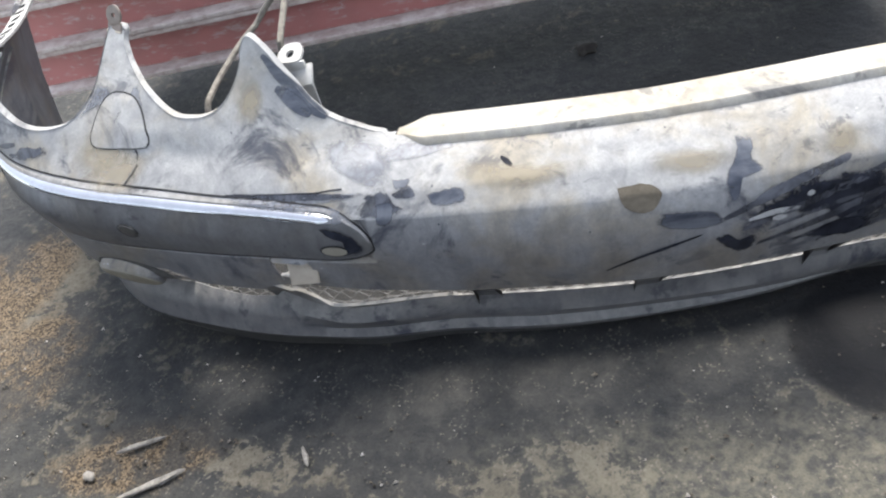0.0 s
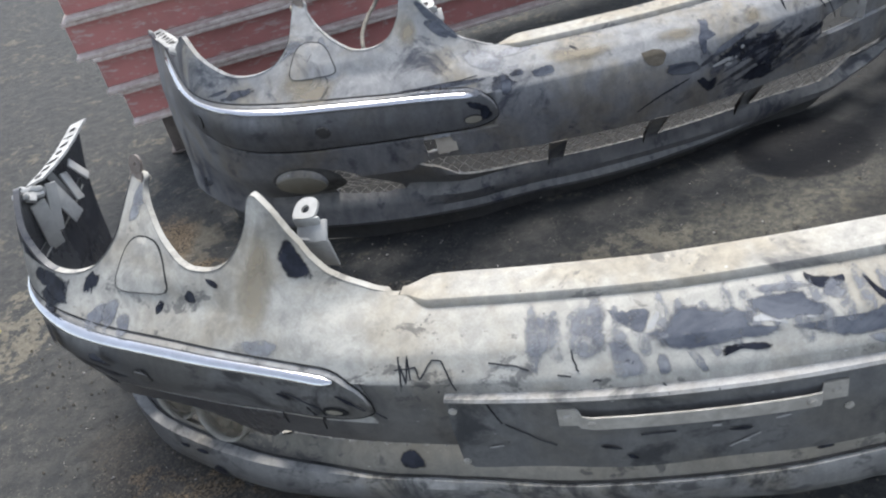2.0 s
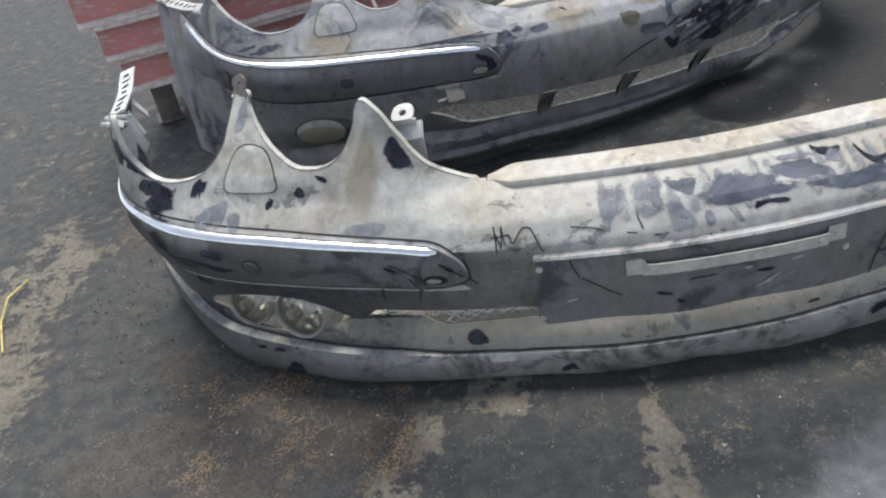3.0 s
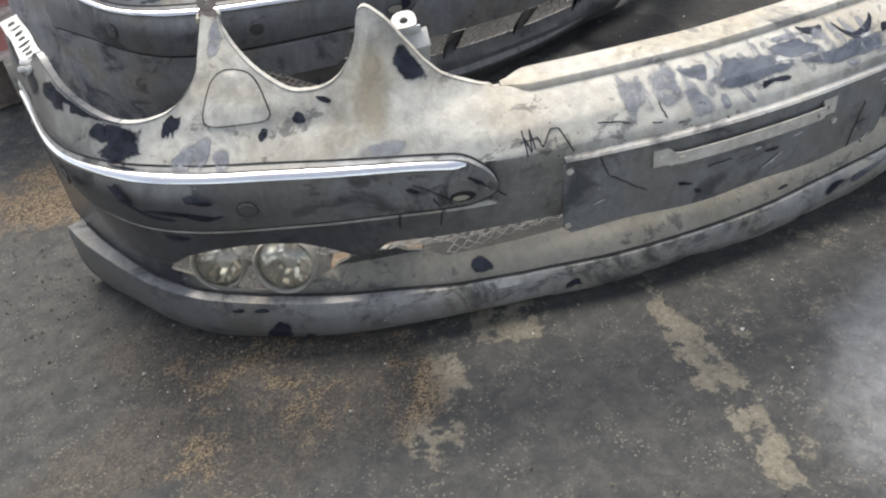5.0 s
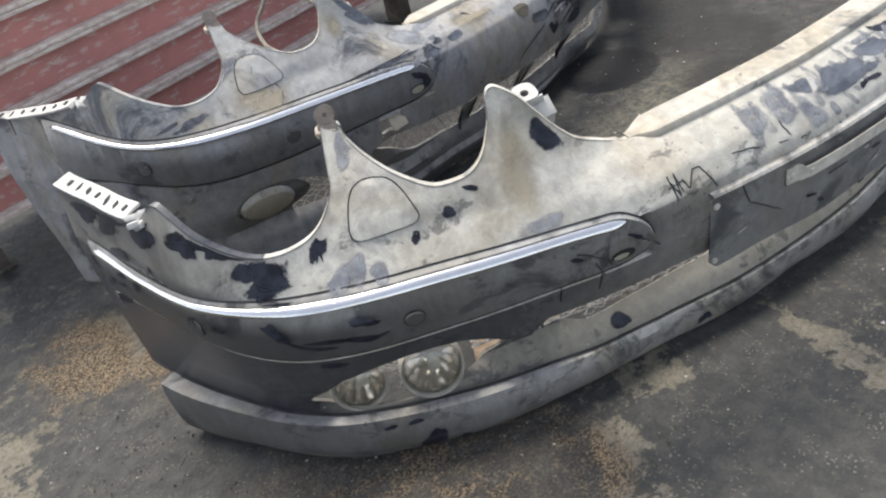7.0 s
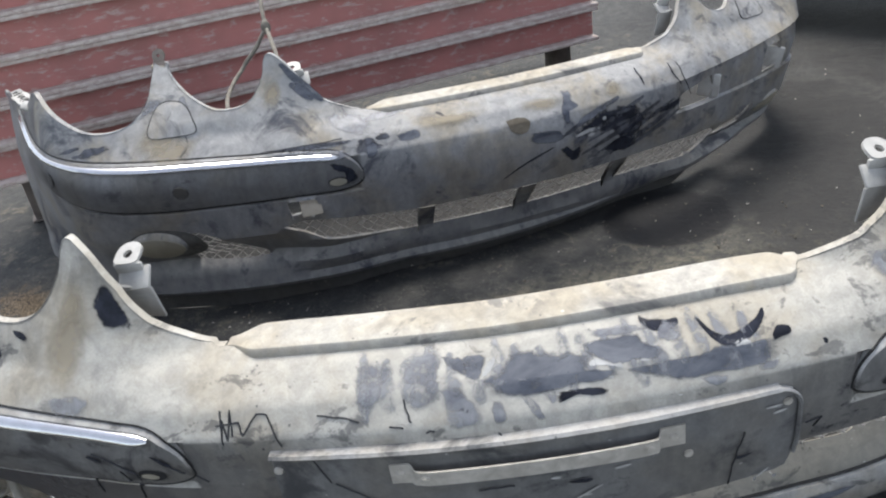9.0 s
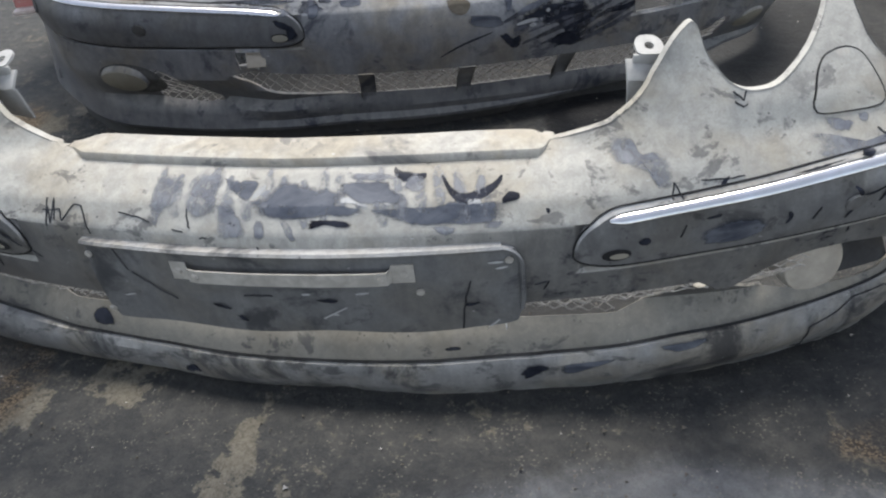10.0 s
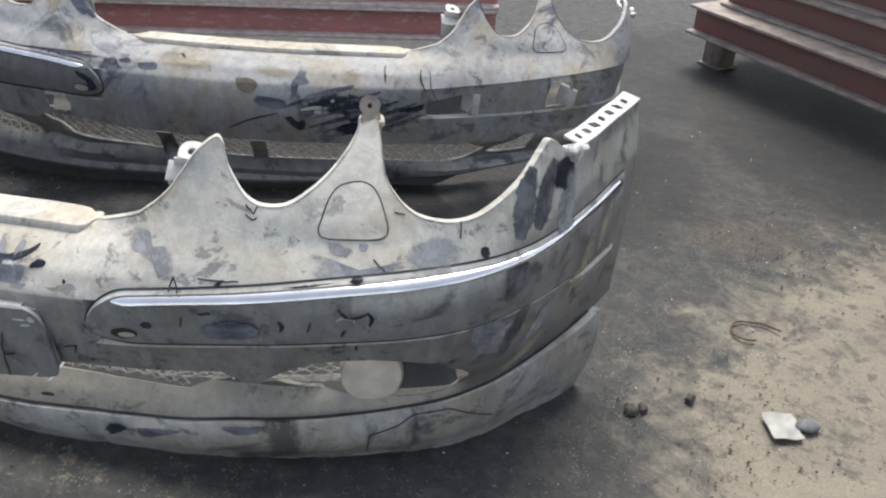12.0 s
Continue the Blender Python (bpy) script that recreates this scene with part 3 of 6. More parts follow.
LIP_U, LIP_Z = [0, .3, .5, .7, .85, 1.0, 1.25], [.067, .071, .092, .104, .115, .119, .128]
BELT_U = [-1.25, -1.085, -1.01, -.94, -.87, -.8, -.7, -.6, -.5, -.42, -.38, -.3, .3, .38, .42, .5, .6, .7, .8, .9, 1.0, 1.1, 1.25]
CHROME_Z = [.351, .350, .357, .363, .362, .355, .348, .343, .338, .333, .327, .325, .325, .327, .331, .335, .341, .349, .356, .361, .351, .337, .329]
SEAM_Z = [.283, .294, .299, .300, .289, .277, .271, .270, .270, .270, .270, .270, .270, .270, .270, .271, .272, .276, .279, .279, .256, .240, .233]
CHROME_FAR = [.440, .416, .398, .379, .363, .355, .348, .343, .338, .333, .327, .325, .325, .327, .331, .335, .341, .349, .356, .358, .363, .380, .405]
SEAM_FAR = [.325, .320, .317, .308, .289, .277, .271, .270, .270, .270, .270, .270, .270, .270, .270, .271, .272, .276, .279, .272, .266, .265, .268]


def lip_top(u):
    """The height of the gap above the added lip."""
    return float(np.interp(abs(u), LIP_U, LIP_Z))


def lip_off(u):
    """The added lip stands proud of the skin, more so at its ends and on one side."""
    return .006 + .009 * ease((abs(u) - .80) / .35) + .013 * ease((-u - .35) / .3)


def smooth_at(u, xs, ys):
    """A curve through the points, rounded over a few centimetres."""
    return float(sum(np.interp(u + d, xs, ys) for d in (-.03, -.015, 0.0, .015, .03))) / 5


class Form:
    """One bumper's skin: at(u, z) is the place u along it and z up, off proud of it."""

    def __init__(self, splay=(0.0, 0.0), strips=(-1, 1), plate=True, reach=1.225, chrome=CHROME_Z, seam=SEAM_Z):
        self.splay, self.strips, self.plate, self.reach, self.chrome, self.seam = splay, strips, plate, reach, chrome, seam

    def chrome_z(self, u):
        return smooth_at(u, BELT_U, self.chrome)

    def seam_z(self, u):
        return smooth_at(u, BELT_U, self.seam)

    def belt_z(self, u, k):
        """A height on the rub strip: 0 at its seam, 1 at the chrome."""
        return self.seam_z(u) + (self.chrome_z(u) - self.seam_z(u)) * k

    def depth(self, u, z):
        u = abs(u)
        i = min(max(int(np.searchsorted(STATIONS, u)) - 1, 0), len(STATIONS) - 2)
        w = STATIONS[i + 1] - STATIONS[i]
        t = min(max((u - STATIONS[i]) / w, 0.0), 1.0)
        p = [float(np.interp(z, LEVELS, DEPTHS[k])) for k in (max(i - 1, 0), i, i + 1, min(i + 2, len(STATIONS) - 1))]
        s = [STATIONS[k] for k in (max(i - 1, 0), i, i + 1, min(i + 2, len(STATIONS) - 1))]
        m0 = 0.0 if i == 0 else (p[2] - p[0]) / (s[2] - s[0])
        m1 = 0.0 if i + 2 >= len(STATIONS) else (p[3] - p[1]) / (s[3] - s[1])
        d = (2 * t**3 - 3 * t**2 + 1) * p[1] + (t**3 - 2 * t**2 + t) * w * m0 + (3 * t**2 - 2 * t**3) * p[2] + (t**3 - t**2) * w * m1
        return d if self.plate else d - float(np.interp(z, [.085, .112, .135, .165, .188], [0, .034, .044, .060, 0])) * (1 - ease((u - .42) / .16))

    def at(self, u, z, off=0.0, dz=0.0):
        if abs(u) > 1.0:  # the rear edge slants
            stop = 1.19 + (z - .10) * .27
            u = math.copysign(1.0 + (abs(u) - 1.0) * (stop - 1.0) / .29, u)
        d = self.depth(u, z) - off
        x, y = np.interp(u, ARC, CURVE[:, 0]), np.interp(u, ARC, CURVE[:, 1])
        x, y = x + np.interp(u, ARC, INWARD[:, 0]) * d, y + np.interp(u, ARC, INWARD[:, 1]) * d
        x += self.splay[0 if x < 0 else 1] * math.copysign(max(0.0, abs(x) - .46), x)
        return Vector((x, y, z + dz))

    def axes(self, u, z):
        o = self.at(u, z)
        ax = (self.at(u + .004, z) - o).normalized()
        az = (self.at(u, z + .004) - o).normalized()
        n = ax.cross(az).normalized()
        return o, ax, n.cross(ax), n  # n points out of the skin

    def cover(self, u, z):
        """How far what lies on the skin stands proud of it."""
        if any(s * u > .352 for s in self.strips) and self.seam_z(u) < z < self.chrome_z(u) + .011:
            return .0048
        if self.plate and -.256 < u < .29 and .184 < z < .308:
            return plate_off(self, u, z) + .002
        if self.plate and z < lip_top(u) - .004:
            return lip_off(u) + .0006
        return 0.0

    def seat(self, u, z, off=0.0):
        o, ax, az, n = self.axes(u, z)
        m = Matrix((ax, az, n)).transposed().to_4x4()
        m.translation = o + n * off
        return m

    def patch(self, outline, off=0.0008, rings=5, skirt=False):
        """A sheet over a closed outline of (u, z), with its rim at the attribute 1."""
        bm = bmesh.new()
        layer = bm.verts.layers.float.new("rim")
        cu, cz = sum(p[0] for p in outline) / len(outline), sum(p[1] for p in outline) / len(outline)
        mid = bm.verts.new(self.at(cu, cz, off + self.cover(cu, cz)))
        prev = None
        for k in range(1, rings + 1):
            f = k / rings
            ring = []
            for u, z in outline:
                v = bm.verts.new(self.at(cu + (u - cu) * f, cz + (z - cz) * f, off + self.cover(cu + (u - cu) * f, cz + (z - cz) * f)))
                v[layer] = f
                ring.append(v)
            for i in range(len(ring)):
                j = (i + 1) % len(ring)
                bm.faces.new((mid, ring[i], ring[j]) if prev is None else (prev[i], ring[i], ring[j], prev[j]))
            prev = ring
        if skirt:
            ring = [bm.verts.new(self.at(cu + (u - cu) * 1.02, cz + (z - cz) * 1.02, -0.002)) for u, z in outline]
            for i in range(len(ring)):
                j = (i + 1) % len(ring)
                bm.faces.new((prev[i], ring[i], ring[j], prev[j]))
        bmesh.ops.recalc_face_normals(bm, faces=bm.faces)
        bm.normal_update()
        c = sum((f.normal for f in bm.faces), Vector())
        if c.dot(self.axes(cu, cz)[3]) < 0:
            bmesh.ops.reverse_faces(bm, faces=bm.faces)
        return bm

    def sweep(self, us, section):
        """A bar along the skin; section(u) gives its ring of (z, off)."""
        bm = bmesh.new()
        loft(bm, [[self.at(u, z, o) for z, o in section(u)] for u in us])
        bmesh.ops.recalc_face_normals(bm, faces=bm.faces)
        return bm

    def line(self, pts, r=0.0016, off=0.001, sides=5):
        bm = bmesh.new()
        fine = [(a[0] + (c[0] - a[0]) * k / 4, a[1] + (c[1] - a[1]) * k / 4) for a, c in zip(pts, pts[1:]) for k in range(4)] + [pts[-1]]
        tube(bm, [self.at(u, z, off + self.cover(u, z)) for u, z in fine], r, sides)
        bmesh.ops.recalc_face_normals(bm, faces=bm.faces)
        return bm


def interval(u, spans, mid):
    """The hole's lower and upper rim at u, from spans of (outline below, outline above)."""
    for low, high in spans:
        if low[0][0] < u < low[-1][0]:
            return float(np.interp(u, [p[0] for p in low], [p[1] for p in low])), float(np.interp(u, [p[0] for p in high], [p[1] for p in high]))
    for low, high in spans:
        for end in (low[0], low[-1]):
            if abs(u - end[0]) < .03:
                mid = end[1] + (mid - end[1]) * ease(abs(u - end[0]) / .03)
                return mid, mid
    return mid, mid


def mirrored(pair):
    return tuple([(-u, z) for u, z in row[::-1]] for row in pair)


GRILLE = ([(-.515, .200), (-.507, .165), (-.49, .142), (-.43, .122), (-.3, .113), (0, .112), (.3, .113), (.43, .122), (.49, .142), (.507, .165), (.515, .200)],
          [(-.515, .200), (-.50, .211), (-.40, .213), (-.25, .210), (0, .205), (.25, .210), (.40, .213), (.50, .211), (.515, .200)])
GRILLE_FAR = ([(-.512, .200), (-.49, .190), (-.46, .175), (-.43, .160), (-.40, .151), (-.34, .141), (-.27, .134), (0, .132), (.3, .132), (.42, .134), (.49, .140), (.535, .165)],
              [(-.512, .200), (-.47, .210), (-.38, .203), (-.26, .195), (0, .195), (.2, .193), (.35, .193), (.48, .188), (.535, .165)])
FOG = ([(.545, .190), (.57, .160), (.60, .141), (.647, .129), (.70, .122), (.76, .120), (.80, .123), (.825, .133), (.838, .152)],
       [(.545, .190), (.58, .212), (.615, .226), (.65, .230), (.69, .230), (.73, .224), (.775, .210), (.81, .185), (.838, .152)])
FOG_LAMPS = ([(-.845, .152), (-.825, .136), (-.80, .124), (-.76, .116), (-.70, .113), (-.647, .116), (-.60, .132), (-.57, .158), (-.545, .190)],
             [(-.845, .152), (-.81, .185), (-.775, .210), (-.73, .224), (-.69, .230), (-.65, .230), (-.615, .226), (-.58, .212), (-.545, .190)])
FOG_MESH = ([(.560, .128), (.60, .126), (.66, .130), (.692, .134)], [(.560, .129), (.59, .156), (.63, .196), (.66, .212), (.685, .214), (.692, .206)])
FOG_MESH_HIGH = ([(.545, .150), (.575, .144), (.61, .146), (.652, .152)], [(.545, .151), (.575, .176), (.61, .200), (.638, .206), (.652, .202)])
TOW = ([(-.494, .244), (-.490, .222), (-.443, .221), (-.438, .244)], [(-.494, .244), (-.490, .262), (-.443, .261), (-.438, .244)])
SLOT_IN = ([(.360, .285), (.366, .262), (.466, .256), (.474, .285)], [(.360, .285), (.372, .296), (.462, .314), (.474, .285)])
SLOT_OUT = ([(.652, .285), (.657, .271), (.718, .275), (.724, .285)], [(.652, .285), (.657, .330), (.706, .332), (.724, .285)])


def bumper_body(form, floor_z, low_spans, tow_spans, slot_spans):
    us = set(np.linspace(-1.29, 1.29, 345).round(5))
    for c in CU[::2]:
        us |= {round(c, 5), round(-c, 5)}
    for spans in (low_spans, tow_spans, slot_spans):
        for low, high in spans:
            us |= {round(p[0], 5) for p in low + high} | {round(low[0][0] + .001, 5), round(low[-1][0] - .001, 5)}
    us = sorted(us)
    bm = bmesh.new()
    cols = []
    for u in us:
        top = crown(u)
        h0, h1 = interval(u, low_spans, .165)
        t0, t1 = interval(u, tow_spans, .238)
        s0, s1 = interval(u, slot_spans, .285)
        b0, b1 = form.seam_z(u) - .010, form.chrome_z(u) - .004
        s0, s1 = (s0, s1) if s1 > s0 else (.5 * (b0 + b1), .5 * (b0 + b1))
        s0, s1 = max(s0, b0 + .001), min(s1, b1 - .001)
        foot = floor_z(u)
        zs = [foot - .008, foot] + [min(max(z, foot + .001 * k), h0) for k, z in enumerate((.085, .100, .112, .1235, .135, .150, .165))] + [h0, None, h1] + [max(z, h1) for z in (.165, .1775, .190, .2015)] + [max(.213, h1 + .001), max(t0, h1 + .002), None, max(t1, h1 + .002), b0 - .0035, b0, s0, None, s1, b1, b1 + .003] + list(np.linspace(b1 + .003, top, 14)[1:])
        col = []
        for i, z in enumerate(zs):
            if z is None:
                col.append(None)
                continue
            sunk = 0.007 * ease((abs(u) - .345) / .014) * (1 - ease((abs(u) - form.reach) / .01)) * (1 if b0 - .0005 < z < b1 + .001 else 0)
            roll = .007 if i == 0 else 0
            col.append(bm.verts.new(form.at(u, z, -sunk - roll)))
        cols.append(col)
    for a, b in zip(cols, cols[1:]):
        for i in range(len(a) - 1):
            if None in (a[i], a[i + 1], b[i], b[i + 1]):
                continue
            bm.faces.new((a[i], b[i], b[i + 1], a[i + 1]))
    # rims of the three rows of holes meet where there is no hole
    bmesh.ops.remove_doubles(bm, verts=bm.verts, dist=2e-5)
    bmesh.ops.dissolve_degenerate(bm, edges=bm.edges, dist=1e-6)
    thicken(bm, .0045)
    return bm


WASHER = [(.676, .445), (.660, .441), (.648, .430), (.639, .414), (.633, .400), (.639, .392), (.67, .3905), (.705, .3915), (.7155, .399), (.714, .414), (.709, .430), (.702, .440), (.690, .445)]


WASHER = [(float(u), float(z)) for u, z in even_curve(WASHER + WASHER[:1], 41)[1][:-1]]


def rounded_end(u, start, reach):
    """Height factor of a strip whose inner end is a half round."""
    return math.sqrt(max(0.0, 1 - (1 - min(1.0, max(0.0, (u - start) / reach))) ** 2))


def rub_strip(form, side, parent, label):
    us = [side * u for u in [.3445 + .060 * (i / 12) ** 2 for i in range(13)] + list(np.linspace(.412, form.reach, 90))]

    def section(u):
        k = max(0.04, rounded_end(abs(u), .344, .060))
        c = .5 * (form.seam_z(u) + form.chrome_z(u)) - .012
        lo, hi = c - (c - form.seam_z(u) + .006) * k, c + (form.chrome_z(u) + .0105 - c) * k
        return [(lo, -.007), (lo, .0005), (lo + .002, .0035), (c + .01, .0045), (hi - .004, .0035), (hi, .0005), (hi, -.007)]
    strip = part("rub_strip", form.sweep(us, section), strip_mat if form.plate else strip_far, parent, label)
    ends = [.3445 + .060 * (i / 12) ** 2 for i in range(13)]
    mid = {u: .5 * (form.seam_z(side * u) + form.chrome_z(side * u)) - .012 for u in ends}
    edge = [(side * u, form.chrome_z(side * u) + .0115) for u in np.linspace(form.reach - .002, .41, 42)] + [(side * u, mid[u] + (form.chrome_z(side * u) + .0115 - mid[u]) * rounded_end(u, .3435, .060)) for u in ends[::-1]]
    edge += [(side * u, mid[u] - (mid[u] - form.seam_z(side * u) + .0075) * rounded_end(u, .3435, .060)) for u in ends] + [(side * u, form.seam_z(side * u) - .0075) for u in np.linspace(.42, form.reach - .012, 42)] + [(side * form.reach, form.seam_z(side * form.reach)), (side * (form.reach + .001), form.chrome_z(side * form.reach) + .008)]
    bm = bmesh.new()
    tube(bm, [form.at(u, z, .0002) for u, z in edge], .0014, 5)
    part("gap", bm, gap_mat, strip, "dark gap round the strip")
    return strip


def chrome_strip(form, side, parent, label):
    us = [side * u for u in [.384, .388, .394, .402] + list(np.linspace(.41, form.reach - .027, 84)) + [form.reach - .02, form.reach - .016]]

    def section(u):
        k = max(0.2, min(1.0, (abs(u) - .378) / .02, (form.reach - .014 - abs(u)) / .012))
        z = form.chrome_z(u)
        return [(z + .0052 * k * math.cos(a), .0025 + .0062 * k * max(0.0, math.sin(a)) - (0.003 if math.sin(a) < 0 else 0)) for a in [2 * math.pi * i / 12 for i in range(12)]]
    return part("chrome_strip", form.sweep(us, section), chrome_mat, parent, label)


def washer_cover(form, side, parent):
    du, dz = ((-.006, .004) if side < 0 else (.003, 0)) if form.plate else (0, 0)
    out = [(side * (u + du), z + dz) for u, z in WASHER]
    part("headlamp_washer_cover", form.patch(out, .0016, 4, True), paint_front if form.plate else paint_back, parent)
    part("cover_gap", form.line(out + out[:1], .0013, .0004), gap_mat, parent, "dark gap round the cover")


def side_strip(form, side, parent):
    """The pale perforated joint strip on the wing's top edge."""
    bm = bmesh.new()
    us = [side * u for u in np.linspace(1.02, 1.285, 16)]
    rings = []
    for u in us:
        z = crown(u)
        rings.append([form.at(u, z, .003, .001), form.at(u, z, .003, .004), form.at(u, z, -.025, .010), form.at(u, z, -.025, .006)])
    loft(bm, rings)
    bmesh.ops.recalc_face_normals(bm, faces=bm.faces)
    strip = part("joint_strip", bm, strip_white, parent, "chalky white perforated joint strip")
    for i in range(7):
        u = side * (1.04 + i * .034)
        z = crown(u)
        bm = bmesh.new()
        w = .003 + .003 * ((i * 37) % 5) / 5
        q = [form.at(u + a * w, z, -.011 + b * .0048 + a * .002 * (i % 3), .0078 - b * .0012) for a, b in ((-1, -1), (1, -1), (1, 1), (-1, 1))]
        f = bm.faces.new([bm.verts.new(p) for p in q])
        ex = bmesh.ops.extrude_face_region(bm, geom=[f])
        bmesh.ops.translate(bm, verts=[v for v in ex["geom"] if isinstance(v, bmesh.types.BMVert)], vec=(0, 0, .0012))
        part("slot", bm, gap_mat, strip, "dark slot", 0)
    bm = bmesh.new()
    c = form.at(side * .995, .446, -.006, .004)
    for k in range(6):
        block(bm, (.018 + random.random() * .014, .010 + random.random() * .01, .008), pose(c.x + random.uniform(-.012, .012), c.y + random.uniform(-.015, .015), c.z + random.uniform(-.004, .006), random.uniform(-40, 40), random.uniform(-40, 40), random.uniform(0, 180)), .002)
    part("torn_edge", bm, strip_white, parent, "torn whitened plastic")


def prong_tab(form, side, parent):
    """The metal screw tab at the top of the prong between the headlamps."""
    bm = bmesh.new()
    o = form.at(side * .708, .500)
    out = [(-.013, -.012)] + [(-.013 + 0, .014)] + [(.013 * math.cos(a), .018 + .013 * math.sin(a)) for a in np.linspace(math.pi, 0, 9)] + [(.013, -.012)]
    hole = [(.0032 * math.cos(a), .018 + .0032 * math.sin(a)) for a in np.linspace(0, 2 * math.pi, 12, endpoint=False)]
    m = Matrix.Translation(o + Vector((0, .004, 0))) @ pose(0, 0, 0, 68, 0, side * 30)
    ring = [(.013 * math.cos(a), .018 + .013 * math.sin(a)) for a in np.linspace(0, 2 * math.pi, 12, endpoint=False)]
    for z0 in (0,):
        a = [[bm.verts.new(m @ Vector((x, y, z))) for x, y in row] for z in (0.0, .003) for row in (ring, hole)]
        for i in range(12):
            j = (i + 1) % 12
            bm.faces.new((a[0][i], a[0][j], a[1][j], a[1][i]))
            bm.faces.new((a[2][j], a[2][i], a[3][i], a[3][j]))
            bm.faces.new((a[0][j], a[0][i], a[2][i], a[2][j]))
            bm.faces.new((a[1][i], a[1][j], a[3][j], a[3][i]))
    block(bm, (.024, .026, .003), m @ Matrix.Translation((0, -.004, .0015)), .0008)
    part("screw_tab", bm, tab_mat, parent, "steel screw tab with a hole")
    bm = bmesh.new()
    block(bm, (.030, .016, .012), Matrix.Translation(o + Vector((0, .008, -.003))) @ pose(0, 0, 0, 20, 0, side * 28), .004)
    part("tab_base", bm, tow_mat, parent, "pale worn plastic cap")


def lamp_bracket(form, side, parent):
    """The pale folded bracket with a hole behind the inner prong."""
    bm = bmesh.new()
    m = Matrix.Translation((side * .404 + (.012 if form.plate else 0), .046, .466 - (.005 if form.plate and side > 0 else 0))) @ pose(0, 0, 0, 24, side * 6, side * 16)
    ring = [(.0165 * math.copysign(abs(math.cos(a)) ** .75, math.cos(a)), (.0165 if math.sin(a) > 0 else .013) * math.copysign(abs(math.sin(a)) ** (1 if math.sin(a) > 0 else .35), math.sin(a))) for a in np.linspace(0, 2 * math.pi, 20, endpoint=False)]
    hole = [(.0055 * math.cos(a), .0055 * math.sin(a)) for a in np.linspace(0, 2 * math.pi, 20, endpoint=False)]
    a = [[bm.verts.new(m @ Vector((x, y, z))) for x, y in row] for z in (0.0, .0035) for row in (ring, hole)]
    for i in range(20):
        j = (i + 1) % 20
        bm.faces.new((a[0][j], a[0][i], a[1][i], a[1][j]))
        bm.faces.new((a[2][i], a[2][j], a[3][j], a[3][i]))
        bm.faces.new((a[0][i], a[0][j], a[2][j], a[2][i]))
        bm.faces.new((a[1][j], a[1][i], a[3][i], a[3][j]))
    # a step down to a wider plate, its front folded down to the skin
    block(bm, (.036, .004, .012), m @ Matrix.Translation((-side * .002, -.013, -.004)) @ pose(0, 0, 0, -20), .001)
    block(bm, (.044, .026, .004), m @ Matrix.Translation((-side * .006, -.022, -.013)) @ pose(0, 0, 0, 24, side * 6, 0), .0012)
    block(bm, (.040, .004, .050), m @ Matrix.Translation((-side * .002, -.034, -.040)) @ pose(0, 0, 0, -8, -side * 12, 0), .0012)
    bmesh.ops.recalc_face_normals(bm, faces=bm.faces)
    part("lamp_bracket", bm, zinc_mat, parent, "pale folded bracket with a screw hole", 25)


def flange(form, parent):
    """The stepped upper ledge between the two inner prongs."""
    bm = bmesh.new()
    us = list(np.linspace(-.316, -.27, 10)) + list(np.linspace(-.262, .300, 50)) + list(np.linspace(.308, .342, 8))
    rings = []
    for u in us:
        k = ease(min((u + .316) / .042, (.342 - u) / .030))
        z = crown(u)
        foot = z - .0068 * k
        rings.append([form.at(u, foot, -.003, -.003), form.at(u, foot, .0004, .0004), form.at(u, foot, -.0016 * k, .0072 * k), form.at(u, foot, -.0034 * k, .0094 * k), form.at(u, foot, -.0065 * k, .0104 * k),
                      form.at(u, z, -.012 - .008 * k, .0005 + .0070 * k), form.at(u, z, -.014 - .009 * k, .0005 + .0058 * k), form.at(u, z, -.014 - .009 * k, -.004)])
    loft(bm, rings)
    bmesh.ops.recalc_face_normals(bm, faces=bm.faces)
    part("upper_flange", bm, rim_mat, parent, "pale dusty stepped flange", 25)


def lamp_rim(form, side, parent):
    """The edge of the headlamp arcs, turned back into a narrow lip."""
    cut = .815 if form.plate and side < 0 else .965
    for lo, hi, mat, label in ((.318, cut, paint_front if form.plate else paint_back, "pale turned-back edge of the headlamp arcs"), (cut, .965, bare_mat, "bare black edge of the headlamp arc")):
        us = [c for c in CU if lo - .002 < c < hi]
        if hi - lo < .01:
            continue
        bm = bmesh.new()
        rings = []
        for u in us:
            z = crown(side * u)
            k = ease((u - .318) / .06)
            rings.append([form.at(side * u, z, .0012 * k, -.001), form.at(side * u, z, .0004, .0012 * k), form.at(side * u, z, -.008, .0012 * k), form.at(side * u, z, -.008, -.001)])
        loft(bm, rings)
        bmesh.ops.recalc_face_normals(bm, faces=bm.faces)
        part("lamp_arc_rim", bm, mat, parent, label, 50)


def wire_grille(form, u0, u1, low, high, pitch, rows, parent, back=.009):
    """One panel of flattened diamond mesh."""
    bm = bmesh.new()
    h = (high - low) / rows
    n = max(2, round((u1 - u0) / pitch))
    p = (u1 - u0) / n
    for r in range(rows + 1):
        for s in (1, -1):
            pts = []
            for i in range(2 * n + 1):
                z = low + r * h + s * (h * .48 if i % 2 else 0)
                u, z = u0 + i * p / 2, min(max(z, low - .004), high + .004)
                pts.append(form.at(u, z, -back + .0012 * s))
            tube(bm, pts, .0010, 4)
    return part("wire_mesh", bm, wire_mat if form.plate else wire_dim, parent, "dusty diamond wire mesh", 0)


